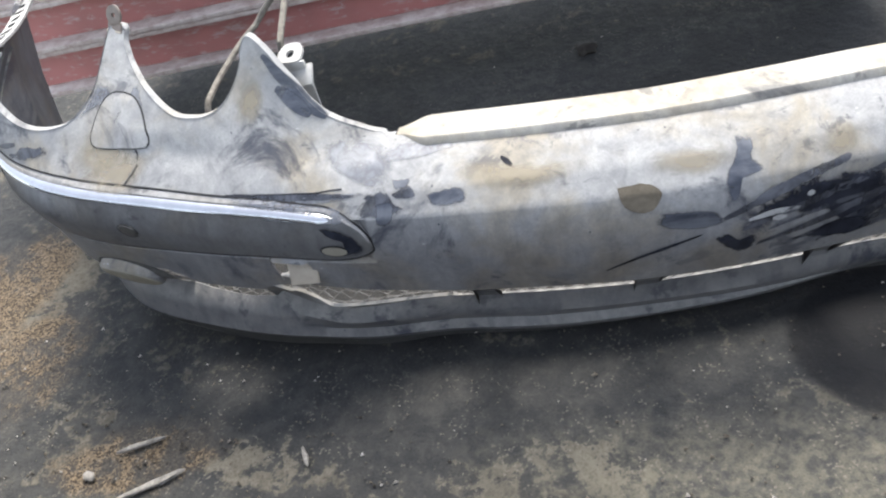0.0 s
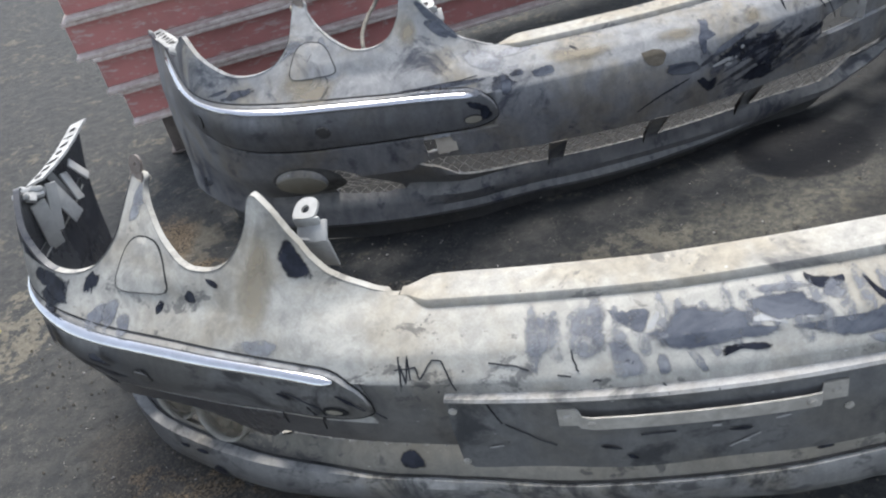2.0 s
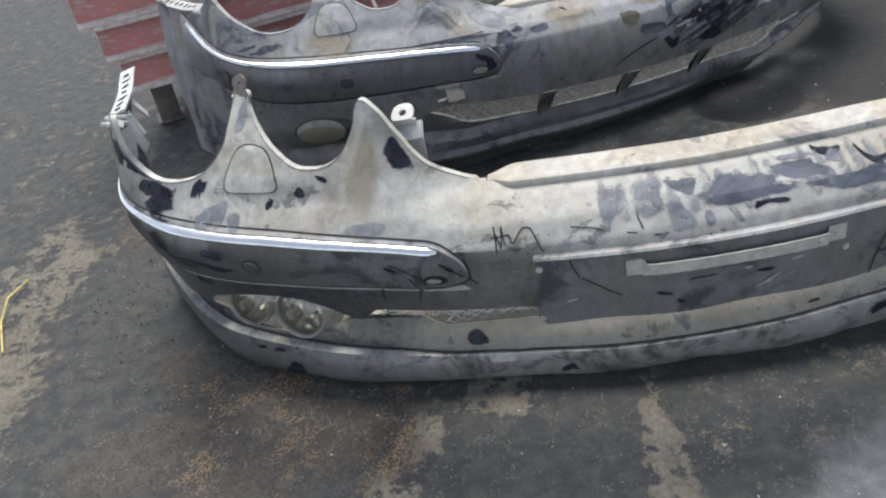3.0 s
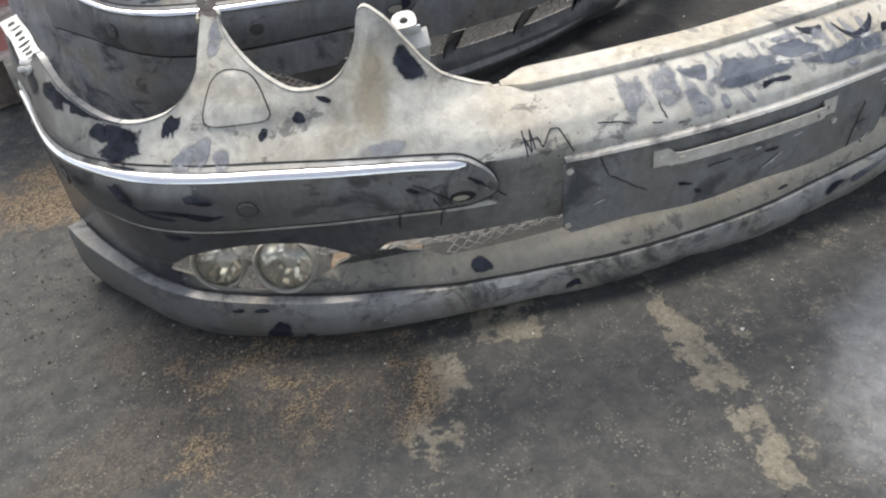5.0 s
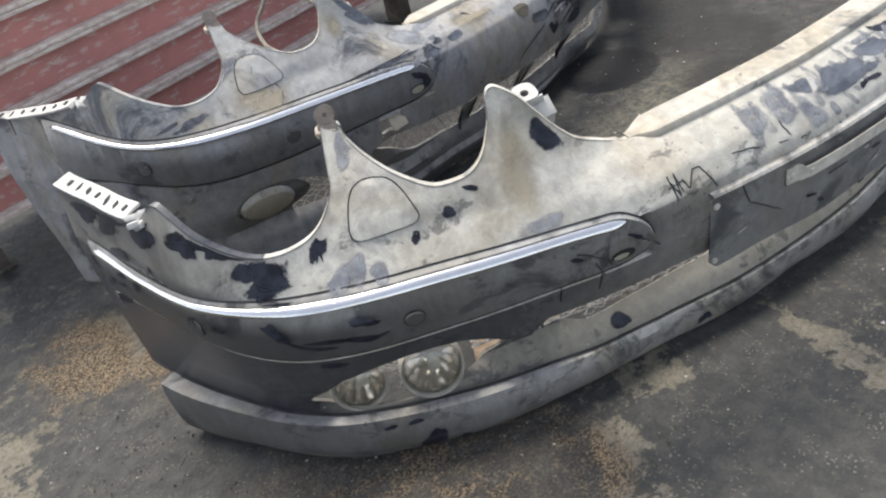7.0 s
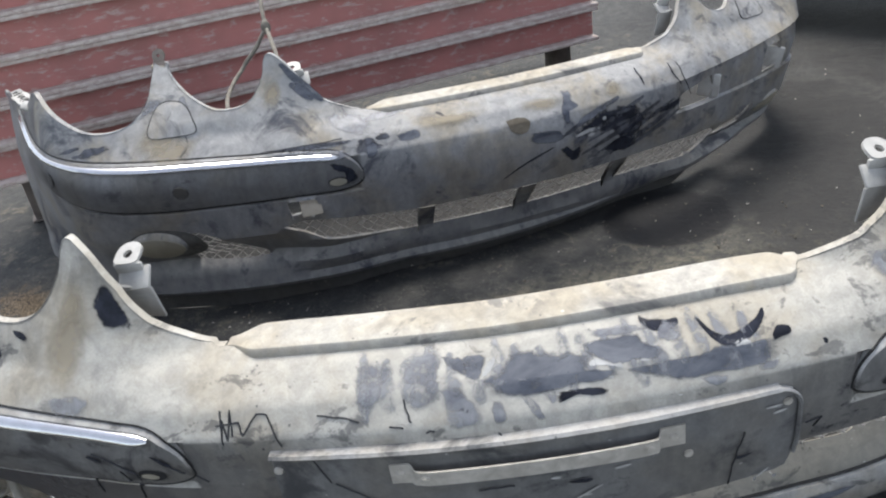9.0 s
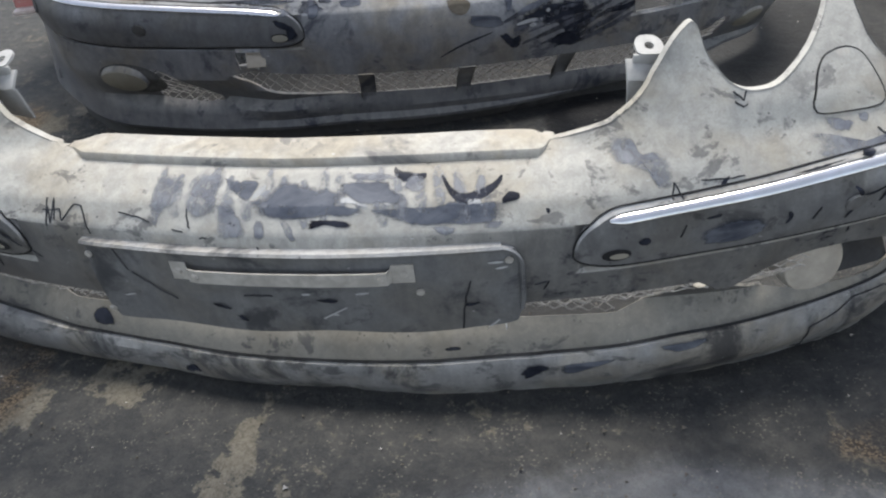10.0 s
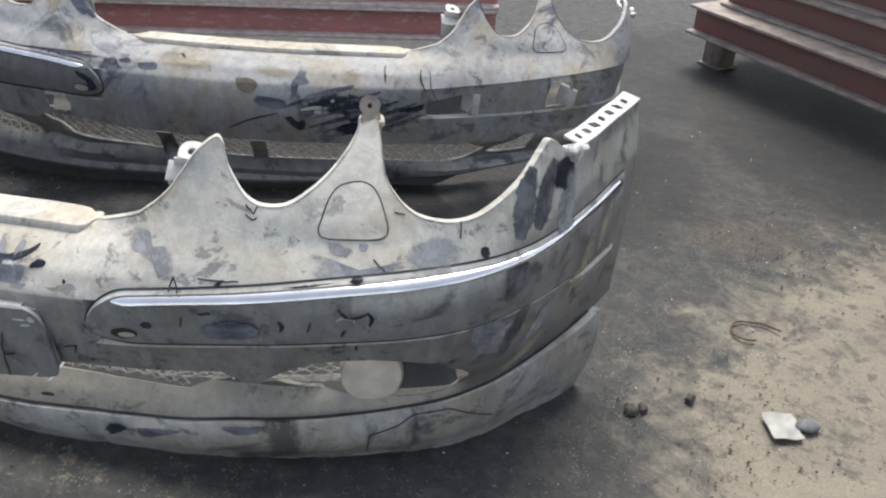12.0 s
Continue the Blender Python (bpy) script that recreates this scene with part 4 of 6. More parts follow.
def lamp_unit(form, u, z, r, parent, off=-.030, clear=True, lean=20, squash=1.0, name="fog_lamp"):
    """A round fog lamp: ring, glass, reflector and bulb; or one hidden under dust."""
    m = form.seat(u, z, off)
    if squash == 1:  # round lamps stand upright behind their opening
        o, ax, az, n = form.axes(u, z)
        n = Vector((n.x, n.y, 0)).normalized()
        m = Matrix((Vector((0, 0, 1)).cross(n), Vector((0, 0, 1)), n)).transposed().to_4x4()
        m.translation = o + n * off
    m = m @ pose(0, 0, 0, -lean) @ Matrix.Diagonal((1, squash, 1, 1))
    bm = bmesh.new()
    prof = [(r * .88, -.004), (r * .90, .005), (r * .95, .008), (r, .005), (r, -.012), (r * .96, -.034), (r * .88, -.034)]
    loft(bm, [[m @ Vector((q * math.cos(a), q * math.sin(a), d)) for q, d in prof] for a in np.linspace(0, 2 * math.pi, 33)], True, False)
    bmesh.ops.recalc_face_normals(bm, faces=bm.faces)
    lamp = part(name, bm, ring_mat if squash == 1 else paint_back, parent, "round fog lamp behind the opening")

    def bowl(prof, label, mat, nm, n=32, smooth=40):
        b = bmesh.new()
        loft(b, [[m @ Vector((q * math.cos(a), q * math.sin(a), d)) for q, d in prof] for a in np.linspace(0, 2 * math.pi, n + 1)], False, False)
        bmesh.ops.remove_doubles(b, verts=b.verts, dist=1e-5)
        bmesh.ops.recalc_face_normals(b, faces=b.faces)
        return part(nm, b, mat, lamp, label, smooth)
    if clear:
        bowl([(r * .86, -.004), (r * .72, -.018), (r * .5, -.032), (r * .25, -.040), (0.0, -.042)], "bright faceted reflector", reflector_mat, "reflector", 13, 4)
        g = bowl([(r * .90, .000), (r * .75, .006), (r * .45, .010), (0.0, .012), (0.0, .009), (r * .45, .007), (r * .75, .003), (r * .90, -.003)], "clear ribbed glass", glass_mat, "lens")
        g.visible_shadow = False
        b = bmesh.new()
        loft(b, [[m @ Vector((.004 + q * math.cos(a), -.004 + q * math.sin(a), d)) for a in np.linspace(0, 2 * math.pi, 10, endpoint=False)] for q, d in ((.006, -.040), (.0065, -.026), (.0095, -.024), (.0095, -.012), (.005, -.009))])
        bmesh.ops.recalc_face_normals(b, faces=b.faces)
        part("bulb_shield", b, zinc_mat, lamp, "pale bulb shield")
    else:
        bowl([(r * .97, .004), (r * .93, .0095), (r * .75, .0125), (r * .45, .0145), (0.0, .0155)], "lens under tan dust", lens_dusty if squash < 1 else disc_mat, "lens")
    return lamp


def marks(form, rows, material, parent, name, label, seed):
    """Irregular stains: rows of (u, z, half-length, half-height, turn)."""
    rnd = random.Random(seed)
    for u, z, a, b, turn in rows:
        out = []
        ph = [rnd.uniform(0, 6.28) for _ in range(4)]
        for i in range(26):
            t = 2 * math.pi * i / 26
            k = 1 + .10 * math.sin(2 * t + ph[0]) + .08 * math.sin(3 * t + ph[1]) + .05 * math.sin(5 * t + ph[2])
            x, y = a * k * math.cos(t), b * k * math.sin(t)
            c, s = math.cos(radians(turn)), math.sin(radians(turn))
            uu, zz = u + c * x - s * y, z + s * x + c * y
            zz = min(zz, crown(uu) - .002)
            if z < .2:
                zz = max(zz, .010 - .0201 * uu)
            if z > .205:
                zz = max(zz, .206)
            out.append((uu, zz))
        part(name, form.patch(out, .0009, 5), material, parent, label)


def stains(form, outlines, material, parent, name, label):
    """Stains with a drawn outline, rounded and a little uneven."""
    for k, pts in enumerate(outlines):
        if len(pts) < 4:
            continue
        n = 4 * len(pts)
        ring = even_curve(list(pts) + [pts[0]], n + 1)[1][:-1]
        out = [(float(u) + .0012 * noise.noise((i * .9, k * 7.3, 1.0)), min(float(z) + .0012 * noise.noise((i * .9, k * 7.3, 5.0)), crown(float(u)) - .002)) for i, (u, z) in enumerate(ring)]
        part(name, form.patch(out, .0010 + .0001 * (k % 3), 7), material, parent, label)


def strokes(form, lines, parent, width, material, name, label):
    """Broad finger strokes: ribbons that lie on the skin."""
    for pts in lines:
        P = even_curve(pts, 24)[1]
        bm = bmesh.new()
        layer = bm.verts.layers.float.new("rim")
        rows = []
        for i, (u, z) in enumerate(P):
            d = P[min(i + 1, 23)] - P[max(i - 1, 0)]
            d = d / max(1e-6, math.hypot(*d))
            w = width * (.35 + .65 * math.sin(math.pi * (i + 1) / 25))
            row = []
            for k in (-1, -.5, 0, .5, 1):
                v = bm.verts.new(form.at(u - d[1] * k * w, z + d[0] * k * w, .001 + form.cover(u, z)))
                v[layer] = abs(k) if 0 < i < 23 else 1.0
                row.append(v)
            rows.append(row)
        for a, c in zip(rows, rows[1:]):
            for k in range(4):
                bm.faces.new((a[k], a[k + 1], c[k + 1], c[k]))
        part(name, bm, material, parent, label)


def scribble(form, lines, parent, r=.00095):
    for k, pts in enumerate(lines):
        pts = [(a[0] + (c[0] - a[0]) * q / 3 + .0016 * noise.noise((k * 3.1, a[0] * 70 + q, 1.0)), a[1] + (c[1] - a[1]) * q / 3 + .0022 * noise.noise((k * 3.1, a[1] * 70 + q, 9.0))) for a, c in zip(pts, pts[1:]) for q in range(3)] + [pts[-1]]
        part("scribble", form.line(pts, r, .0006, 5), tape_mat, parent, "thin dark scrawled line")


# the ground
bm = bmesh.new()
n = 60
xs = [-60, -25, -10, -5] + list(np.linspace(-3, 3, n)) + [5, 10, 25, 60]
rows = []
for y in xs:
    row = []
    for x in xs:
        z = -.003 + .003 * noise.noise((x * 2.3, y * 2.3, 1.0)) if abs(x) < 3.1 and abs(y) < 3.1 else -.003
        row.append(bm.verts.new((x, y, min(z, 0.0))))
    rows.append(row)
for a, b in zip(rows, rows[1:]):
    for i in range(len(a) - 1):
        bm.faces.new((a[i], a[i + 1], b[i + 1], b[i]))
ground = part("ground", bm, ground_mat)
tagged(ground, "oil-stained dusty concrete yard with tan patches", "ground", kind="structure")

# the near bumper, with number-plate panel and added lip
near = thing("car_bumper", pose(-0.2364, -0.0109, 0.0000, 0.91, -1.15, -0.09), "dusty black front car bumper with chrome strips, standing on the ground", "car bumper", "car bumpers")
F = Form((0.028, -0.001))
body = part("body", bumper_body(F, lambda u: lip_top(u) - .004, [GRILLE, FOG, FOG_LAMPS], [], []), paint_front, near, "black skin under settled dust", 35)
for side in (-1, 1):
    rub_strip(F, side, near, "dusty dark rub strip")
    chrome_strip(F, side, near, "scratched chrome trim")
    washer_cover(F, side, near)
    side_strip(F, side, near)
    prong_tab(F, side, near)
    lamp_bracket(F, side, near)
    lamp_rim(F, side, near)
flange(F, near)


def lip_section(u):
    t = lip_top(u) - .003
    g = -.0201 * u - .003 + .006 * max(0.0, noise.noise((u * 21, .3, 3.0))) + .003 * max(0.0, noise.noise((u * 75, .7, 8.0)))
    zs = np.linspace(g, t, 7)
    return [(z, lip_off(u) - (.005 if i == 0 else 0) - (.002 if i == 6 else 0)) for i, z in enumerate(zs)] + [(t + .002, -.001), (t + .002, -.014), (t - .02, -.016), (g + .01, -.012), (g, -.008)]


part("lower_lip", F.sweep(list(np.linspace(-1.20, 1.20, 330)), lip_section), lip_mat, near, "grey scuffed add-on lip", 30)
bm = bmesh.new()
tube(bm, [F.at(u, lip_top(u) + .0005, .0005) for u in np.linspace(-1.17, 1.17, 180)], .0024, 5)
part("lip_gap", bm, gap_mat, near, "dark gap above the lip")
for a, c, lo in ((-.505, -.43, .145), (-.43, -.245, .122), (.275, .43, .122), (.43, .505, .145)):
    wire_grille(F, a, c, lo, .216, .028, 6 if lo < .13 else 5, near)
lamp_unit(F, -.664, .152, .046, near, -.006, True, 14)
lamp_unit(F, -.770, .149, .041, near, -.016, True, 14)
lamp_unit(F, .692, .154, .044, near, -.020, False, 6)
wire_grille(F, .555, .65, .140, .220, .026, 5, near, .012)
wire_grille(F, -.735, -.705, .115, .215, .015, 6, near, .024)
wire_grille(F, -.605, -.552, .165, .214, .018, 4, near, .016)
# added pale block that stands for the sunlit end face of the grille opening
bm = bmesh.new()
block(bm, (.009, .034, .010), F.seat(.503, .180, -.012) @ pose(0, 0, 0, -10, 20, 0), .002)
part("broken_clip", bm, strip_white, near, "pale block for the sunlit inner end of the grille")
near_lip_soil = bmesh.new()
loft(near_lip_soil, [[F.at(u, .126, o, d) for o, d in ((-.004, .000), (-.014, .004 + .003 * math.sin(u * 90)), (-.045, .010), (-.050, -.004), (-.004, -.004))] for u in np.linspace(-.605, -.47, 16)])
part("soil", near_lip_soil, soil_mat, near, "rusty soil lying in the opening", 60)

# plate panel with strap
bm = bmesh.new()
rings = []
for k in range(48):
    u = -.256 + .546 * k / 47
    e = min(u + .256, .290 - u)
    top = .3070 - .012 * (1 - rounded_end(e, 0, .014)) - (.018 * (1 - rounded_end(.290 - u, 0, .030)) if u > .26 else 0)
    low = .1860 + .003 * math.sin(u * 30) + .012 * (1 - rounded_end(e, 0, .012)) + (.022 * (1 - rounded_end(.290 - u, 0, .034)) if u > .25 else 0)
    zs = np.linspace(top, low, 9)
    rings.append([F.at(u, z, plate_off(F, u, z) + (0 if 0 < i < 8 else -.001) - .003 * (1 - ease(e / .012))) for i, z in enumerate(zs)] + [F.at(u, z, plate_off(F, u, z) - .005) for z in zs[::-1]])
loft(bm, rings)
bmesh.ops.recalc_face_normals(bm, faces=bm.faces)
plate = part("plate_panel", bm, plate_mat, near, "scratched grey number-plate panel", 30)
bm = F.sweep(np.linspace(-.254, .264, 50), lambda u: [(.3035, -.002 + plate_off(F, u, .305)), (.304, .0025 + plate_off(F, u, .305)), (.3065, .0045 + plate_off(F, u, .305)), (.3095, .003 + plate_off(F, u, .305)), (.3105, -.006)])
part("panel_bead", bm, plate_mat, plate)
bm = bmesh.new()
turn = [(.260, .3068)] + [(.260 + .026 * math.sin(a), .2808 + .026 * math.cos(a)) for a in np.linspace(.2, math.pi / 2, 8)] + [(.286, .26), (.286, .235), (.284, .215)]
tube(bm, [F.at(u, z, plate_off(F, u, z) + .0015) for u, z in turn], .0026, 6)
bmesh.ops.recalc_face_normals(bm, faces=bm.faces)
part("panel_bead", bm, plate_mat, plate)
bm = bmesh.new()
prof = [(-.132, .001), (-.112, .001), (-.105, .009), (-.094, .011), (.120, .011), (.134, .010), (.139, .001), (.164, .001)]
uu = []
for (a, o), (b, p) in zip(prof, prof[1:]):
    k = max(2, int((b - a) / .02))
    uu += [(a + (b - a) * i / k, o + (p - o) * i / k) for i in range(k)]
uu.append(prof[-1])
loft(bm, [[F.at(u, .281, plate_off(F, u, .281) + o, -.011 * w), F.at(u, .281, plate_off(F, u, .281) + o, .011 * w), F.at(u, .281, plate_off(F, u, .281) + o + .0022, .011 * w), F.at(u, .281, plate_off(F, u, .281) + o + .0022, -.011 * w)] for u, o in uu for w in [1.15 if u < -.108 or u > .137 else .8]])
bmesh.ops.recalc_face_normals(bm, faces=bm.faces)
strap = part("strap", bm, metal_mat, near, "dull bent metal strap")
for u, z, o in ((-.122, .281, .004), (.152, .281, .004), (-.096, .281, .0135), (.124, .281, .0135), (-.248, .290, .001), (-.250, .203, .001), (.272, .29, .001), (.168, .252, .001)):
    bm = bmesh.new()
    disc(bm, F.seat(u, z, plate_off(F, u, z) + o), .0048, .004, 14, .001)
    part("screw", bm, metal_mat, near)
for side, spots in ((-1, (.661, .918)), (1, (.661,))):
    for u in spots:
        bm = bmesh.new()
        disc(bm, F.seat(side * u, F.belt_z(side * u, .45), .0045), .0125, .003, 24, .001)
        sensor = part("parking_sensor", bm, strip_mat, near)
        if side > 0:
            continue
        bm = bmesh.new()
        tube(bm, [F.seat(side * u, F.belt_z(side * u, .45), .0046) @ Vector((.0138 * math.cos(a), .0138 * math.sin(a), 0)) for a in np.linspace(0, 2 * math.pi, 21)], .0004, 5)
        part("gap", bm, gap_mat, sensor, "dark gap round the sensor")
for side in (-1, 1):
    pocket = [(side * (.392 + .017 * math.cos(a)), .283 + .0085 * math.sin(a)) for a in np.linspace(0, 2 * math.pi, 18, endpoint=False)]
    hole = part("strip_pocket", F.patch(pocket, .0008, 3), gap_mat, near, "dark oval pocket in the strip")
    part("pocket_floor", F.patch([(u + (side * .392 - u) * .35 + side * .003, z + (.279 - z) * .5) for u, z in pocket], .0012, 3), lens_dusty, hole, "pale floor of the pocket")

DARK_MARKS = "dark wiped mark"
marks(F, [(-0.450, 0.436, 0.037, 0.019, 142), (-0.592, 0.395, 0.012, 0.008, 166), (-0.636, 0.382, 0.009, 0.007, 11), (-0.560, 0.412, 0.014, 0.004, 164), (-0.812, 0.386, 0.033, 0.022, -165), (-0.836, 0.404, 0.021, 0.016, 174), (-0.755, 0.402, 0.017, 0.008, 77), (-0.900, 0.448, 0.038, 0.019, 179), (-0.855, 0.432, 0.03, 0.01, 162)], smear_mat, near, "dark_mark", DARK_MARKS, 5)
marks(F, [(-0.815, 0.389, 0.024, 0.013, 140), (-0.721, 0.328, 0.014, 0.008, 169), (-0.726, 0.299, 0.023, 0.005, 165), (-0.761, 0.305, 0.032, 0.006, 172), (-0.773, 0.251, 0.019, 0.006, 177), (-0.455, 0.302, 0.013, 0.005, 150), (-0.373, 0.304, 0.019, 0.004, 145), (-0.687, 0.041, 0.042, 0.022, 64), (-0.643, 0.033, 0.012, 0.008, 172)], smear_mat, near, "dark_mark", DARK_MARKS, 105)
marks(F, [(-0.216, 0.038, 0.014, 0.008, 142), (-0.370, 0.099, 0.026, 0.014, 152), (-0.222, 0.036, 0.018, 0.010, -143), (0.319, 0.340, 0.004, 0.003, 153), (0.189, 0.084, 0.014, 0.004, 0)], smear_mat, near, "dark_mark", DARK_MARKS, 6)
marks(F, [(0.672, 0.256, 0.006, 0.003, 96), (0.970, 0.433, 0.042, 0.028, -174)], smear_mat, near, "dark_mark", DARK_MARKS, 7)
stains(F, [[(-1.265, 0.411), (-1.204, 0.424), (-1.139, 0.429), (-1.126, 0.423), (-1.170, 0.394), (-1.215, 0.383), (-1.232, 0.395), (-1.262, 0.404)],
           [(-1.151, 0.427), (-1.086, 0.436), (-1.016, 0.445), (-0.987, 0.454), (-1.000, 0.444), (-1.040, 0.436), (-1.077, 0.420), (-1.091, 0.402), (-1.144, 0.382), (-1.181, 0.381), (-1.169, 0.403)],
           [(-1.002, 0.448), (-0.955, 0.468), (-0.960, 0.460), (-0.971, 0.453), (-0.946, 0.449), (-0.945, 0.435), (-0.968, 0.419), (-0.997, 0.410), (-1.025, 0.412), (-1.035, 0.426), (-1.022, 0.442)],
           [(-1.140, 0.375), (-1.094, 0.386), (-1.062, 0.392), (-1.047, 0.390), (-1.054, 0.373), (-1.093, 0.366), (-1.134, 0.361), (-1.161, 0.361)],
           [(-0.947, 0.445), (-0.920, 0.443), (-0.895, 0.446), (-0.882, 0.442), (-0.880, 0.436), (-0.879, 0.420), (-0.888, 0.423), (-0.896, 0.420), (-0.906, 0.422), (-0.914, 0.431), (-0.930, 0.431), (-0.945, 0.436)],
           [(-0.928, 0.452), (-0.917, 0.457), (-0.901, 0.454), (-0.882, 0.446), (-0.851, 0.426), (-0.822, 0.413), (-0.823, 0.408), (-0.837, 0.413), (-0.861, 0.418), (-0.879, 0.422), (-0.878, 0.436), (-0.903, 0.446), (-0.923, 0.448)],
           [(-0.994, 0.393), (-0.986, 0.391), (-0.987, 0.382), (-1.001, 0.379)],
           [(-1.191, 0.313), (-1.166, 0.315), (-1.185, 0.301), (-1.210, 0.299)],
           [(-1.136, 0.339), (-1.104, 0.344), (-1.118, 0.330), (-1.142, 0.328)],
           [(-1.148, 0.317), (-1.127, 0.319), (-1.140, 0.310), (-1.158, 0.310)],
           [(-1.082, 0.342), (-1.042, 0.354), (-1.076, 0.319), (-1.088, 0.324)],
           [(-1.220, 0.277), (-1.176, 0.285), (-1.165, 0.279), (-1.145, 0.280), (-1.201, 0.256), (-1.239, 0.257)],
           [(-1.227, 0.348), (-1.209, 0.340), (-1.218, 0.317), (-1.236, 0.322)],
           [(-0.933, 0.338), (-0.918, 0.348), (-0.914, 0.336), (-0.918, 0.320), (-0.927, 0.322), (-0.935, 0.328)],
           [(-0.893, 0.338), (-0.885, 0.340), (-0.883, 0.332), (-0.871, 0.335), (-0.868, 0.331), (-0.884, 0.328), (-0.896, 0.332)],
           [(-0.832, 0.345), (-0.815, 0.353), (-0.806, 0.339), (-0.796, 0.328), (-0.795, 0.312), (-0.809, 0.314), (-0.820, 0.330)],
           [(-0.832, 0.380), (-0.813, 0.369), (-0.784, 0.364), (-0.786, 0.360), (-0.814, 0.364), (-0.828, 0.369)]], smear_mat, near, "dark_smear", "glossy black bare paint where the dust is gone")
for outline in ([(-0.839, 0.420), (-0.815, 0.416), (-0.792, 0.404), (-0.786, 0.387), (-0.777, 0.371), (-0.801, 0.369), (-0.820, 0.378), (-0.829, 0.385), (-0.819, 0.392), (-0.838, 0.401)],
                [(-0.768, 0.410), (-0.734, 0.414), (-0.737, 0.398), (-0.745, 0.395), (-0.746, 0.383), (-0.752, 0.397), (-0.756, 0.385), (-0.763, 0.400)]):
    part("dark_smear", F.patch(outline, .0010, 5), smear_mat, near, "glossy black bare patch")
marks(F, [(-0.709, 0.323, .016, .007, 170), (-0.770, 0.248, .022, .006, 175), (-0.732, 0.267, .016, .004, 175), (-0.704, 0.091, .014, .006, 0), (-0.739, 0.091, .012, .005, 0)], smear_mat, near, "dark_mark", DARK_MARKS, 12)
strokes(F, [[(-0.741, 0.300), (-0.719, 0.291), (-0.692, 0.296)], [(-0.806, 0.317), (-0.784, 0.298), (-0.754, 0.291)]], near, .0045, smear_mat, "finger_stroke", "dark finger stroke in the dust")
RUBBED = "bluish rubbed patch in the dust"
marks(F, [(-0.733, 0.369, 0.016, 0.013, 32), (-0.711, 0.373, 0.015, 0.014, 41), (-0.686, 0.365, 0.013, 0.01, -175), (-0.697, 0.483, 0.02, 0.013, 77), (-0.481, 0.357, 0.027, 0.01, 177)], film_mat, near, "rubbed_patch", RUBBED, 8)
marks(F, [(0.855, 0.227, 0.063, 0.040, 120), (1.142, 0.438, 0.037, 0.025, 16), (0.970, 0.390, 0.050, 0.030, 60), (0.828, 0.249, 0.050, 0.016, 110), (0.943, 0.202, 0.060, 0.020, 60)], film_mat, near, "rubbed_patch", RUBBED, 110)
marks(F, [(-0.498, 0.404, 0.042, 0.032, 84), (-0.499, 0.440, 0.032, 0.016, 84)], mud_mat, near, "mud_stain", "tan mud stain", 3)
scribble(F, [[(-0.305, 0.349), (-0.302, 0.321), (-0.303, 0.341), (-0.296, 0.325), (-0.295, 0.349), (-0.291, 0.328)], [(-0.310, 0.337), (-0.286, 0.339)], [(-0.286, 0.339), (-0.280, 0.328), (-0.266, 0.344), (-0.255, 0.343), (-0.240, 0.315)], [(-0.477, 0.264), (-0.481, 0.236)], [(-0.421, 0.259), (-0.427, 0.234)], [(-0.454, 0.312), (-0.415, 0.286), (-0.409, 0.273)], [(-0.369, 0.300), (-0.334, 0.268)], [(-0.431, 0.285), (-0.418, 0.257)]], near)
scribble(F, [[(0.614, 0.291), (0.619, 0.308)], [(0.300, 0.244), (0.317, 0.248), (0.311, 0.234)]], near)
scribble(F, [[(0.679, -0.002), (0.684, 0.068), (0.725, 0.081), (0.751, 0.098), (0.805, 0.098), (0.889, 0.051)], [(0.809, 0.411), (0.804, 0.393)], [(0.729, 0.417), (0.742, 0.415)]], near)

strokes(F, [[(0.652, 0.330), (0.657, 0.325), (0.664, 0.315)], [(0.665, 0.316), (0.661, 0.299), (0.654, 0.282)], [(0.665, 0.317), (0.675, 0.318), (0.687, 0.325)], [(0.687, 0.327), (0.692, 0.316), (0.689, 0.301)], [(0.581, 0.311), (0.585, 0.302), (0.582, 0.292)]], near, .0036, smear_mat, "finger_stroke", "dark finger stroke in the dust")
strokes(F, [[(0.909, 0.463), (0.889, 0.427), (0.873, 0.381)], [(0.953, 0.459), (0.922, 0.421), (0.900, 0.384)], [(0.872, 0.366), (0.865, 0.336), (0.858, 0.301)], [(0.899, 0.280), (0.890, 0.236), (0.870, 0.180)]], near, .020, soft_smear, "rubbed_streak", "broad dark rubbed streak down the corner")
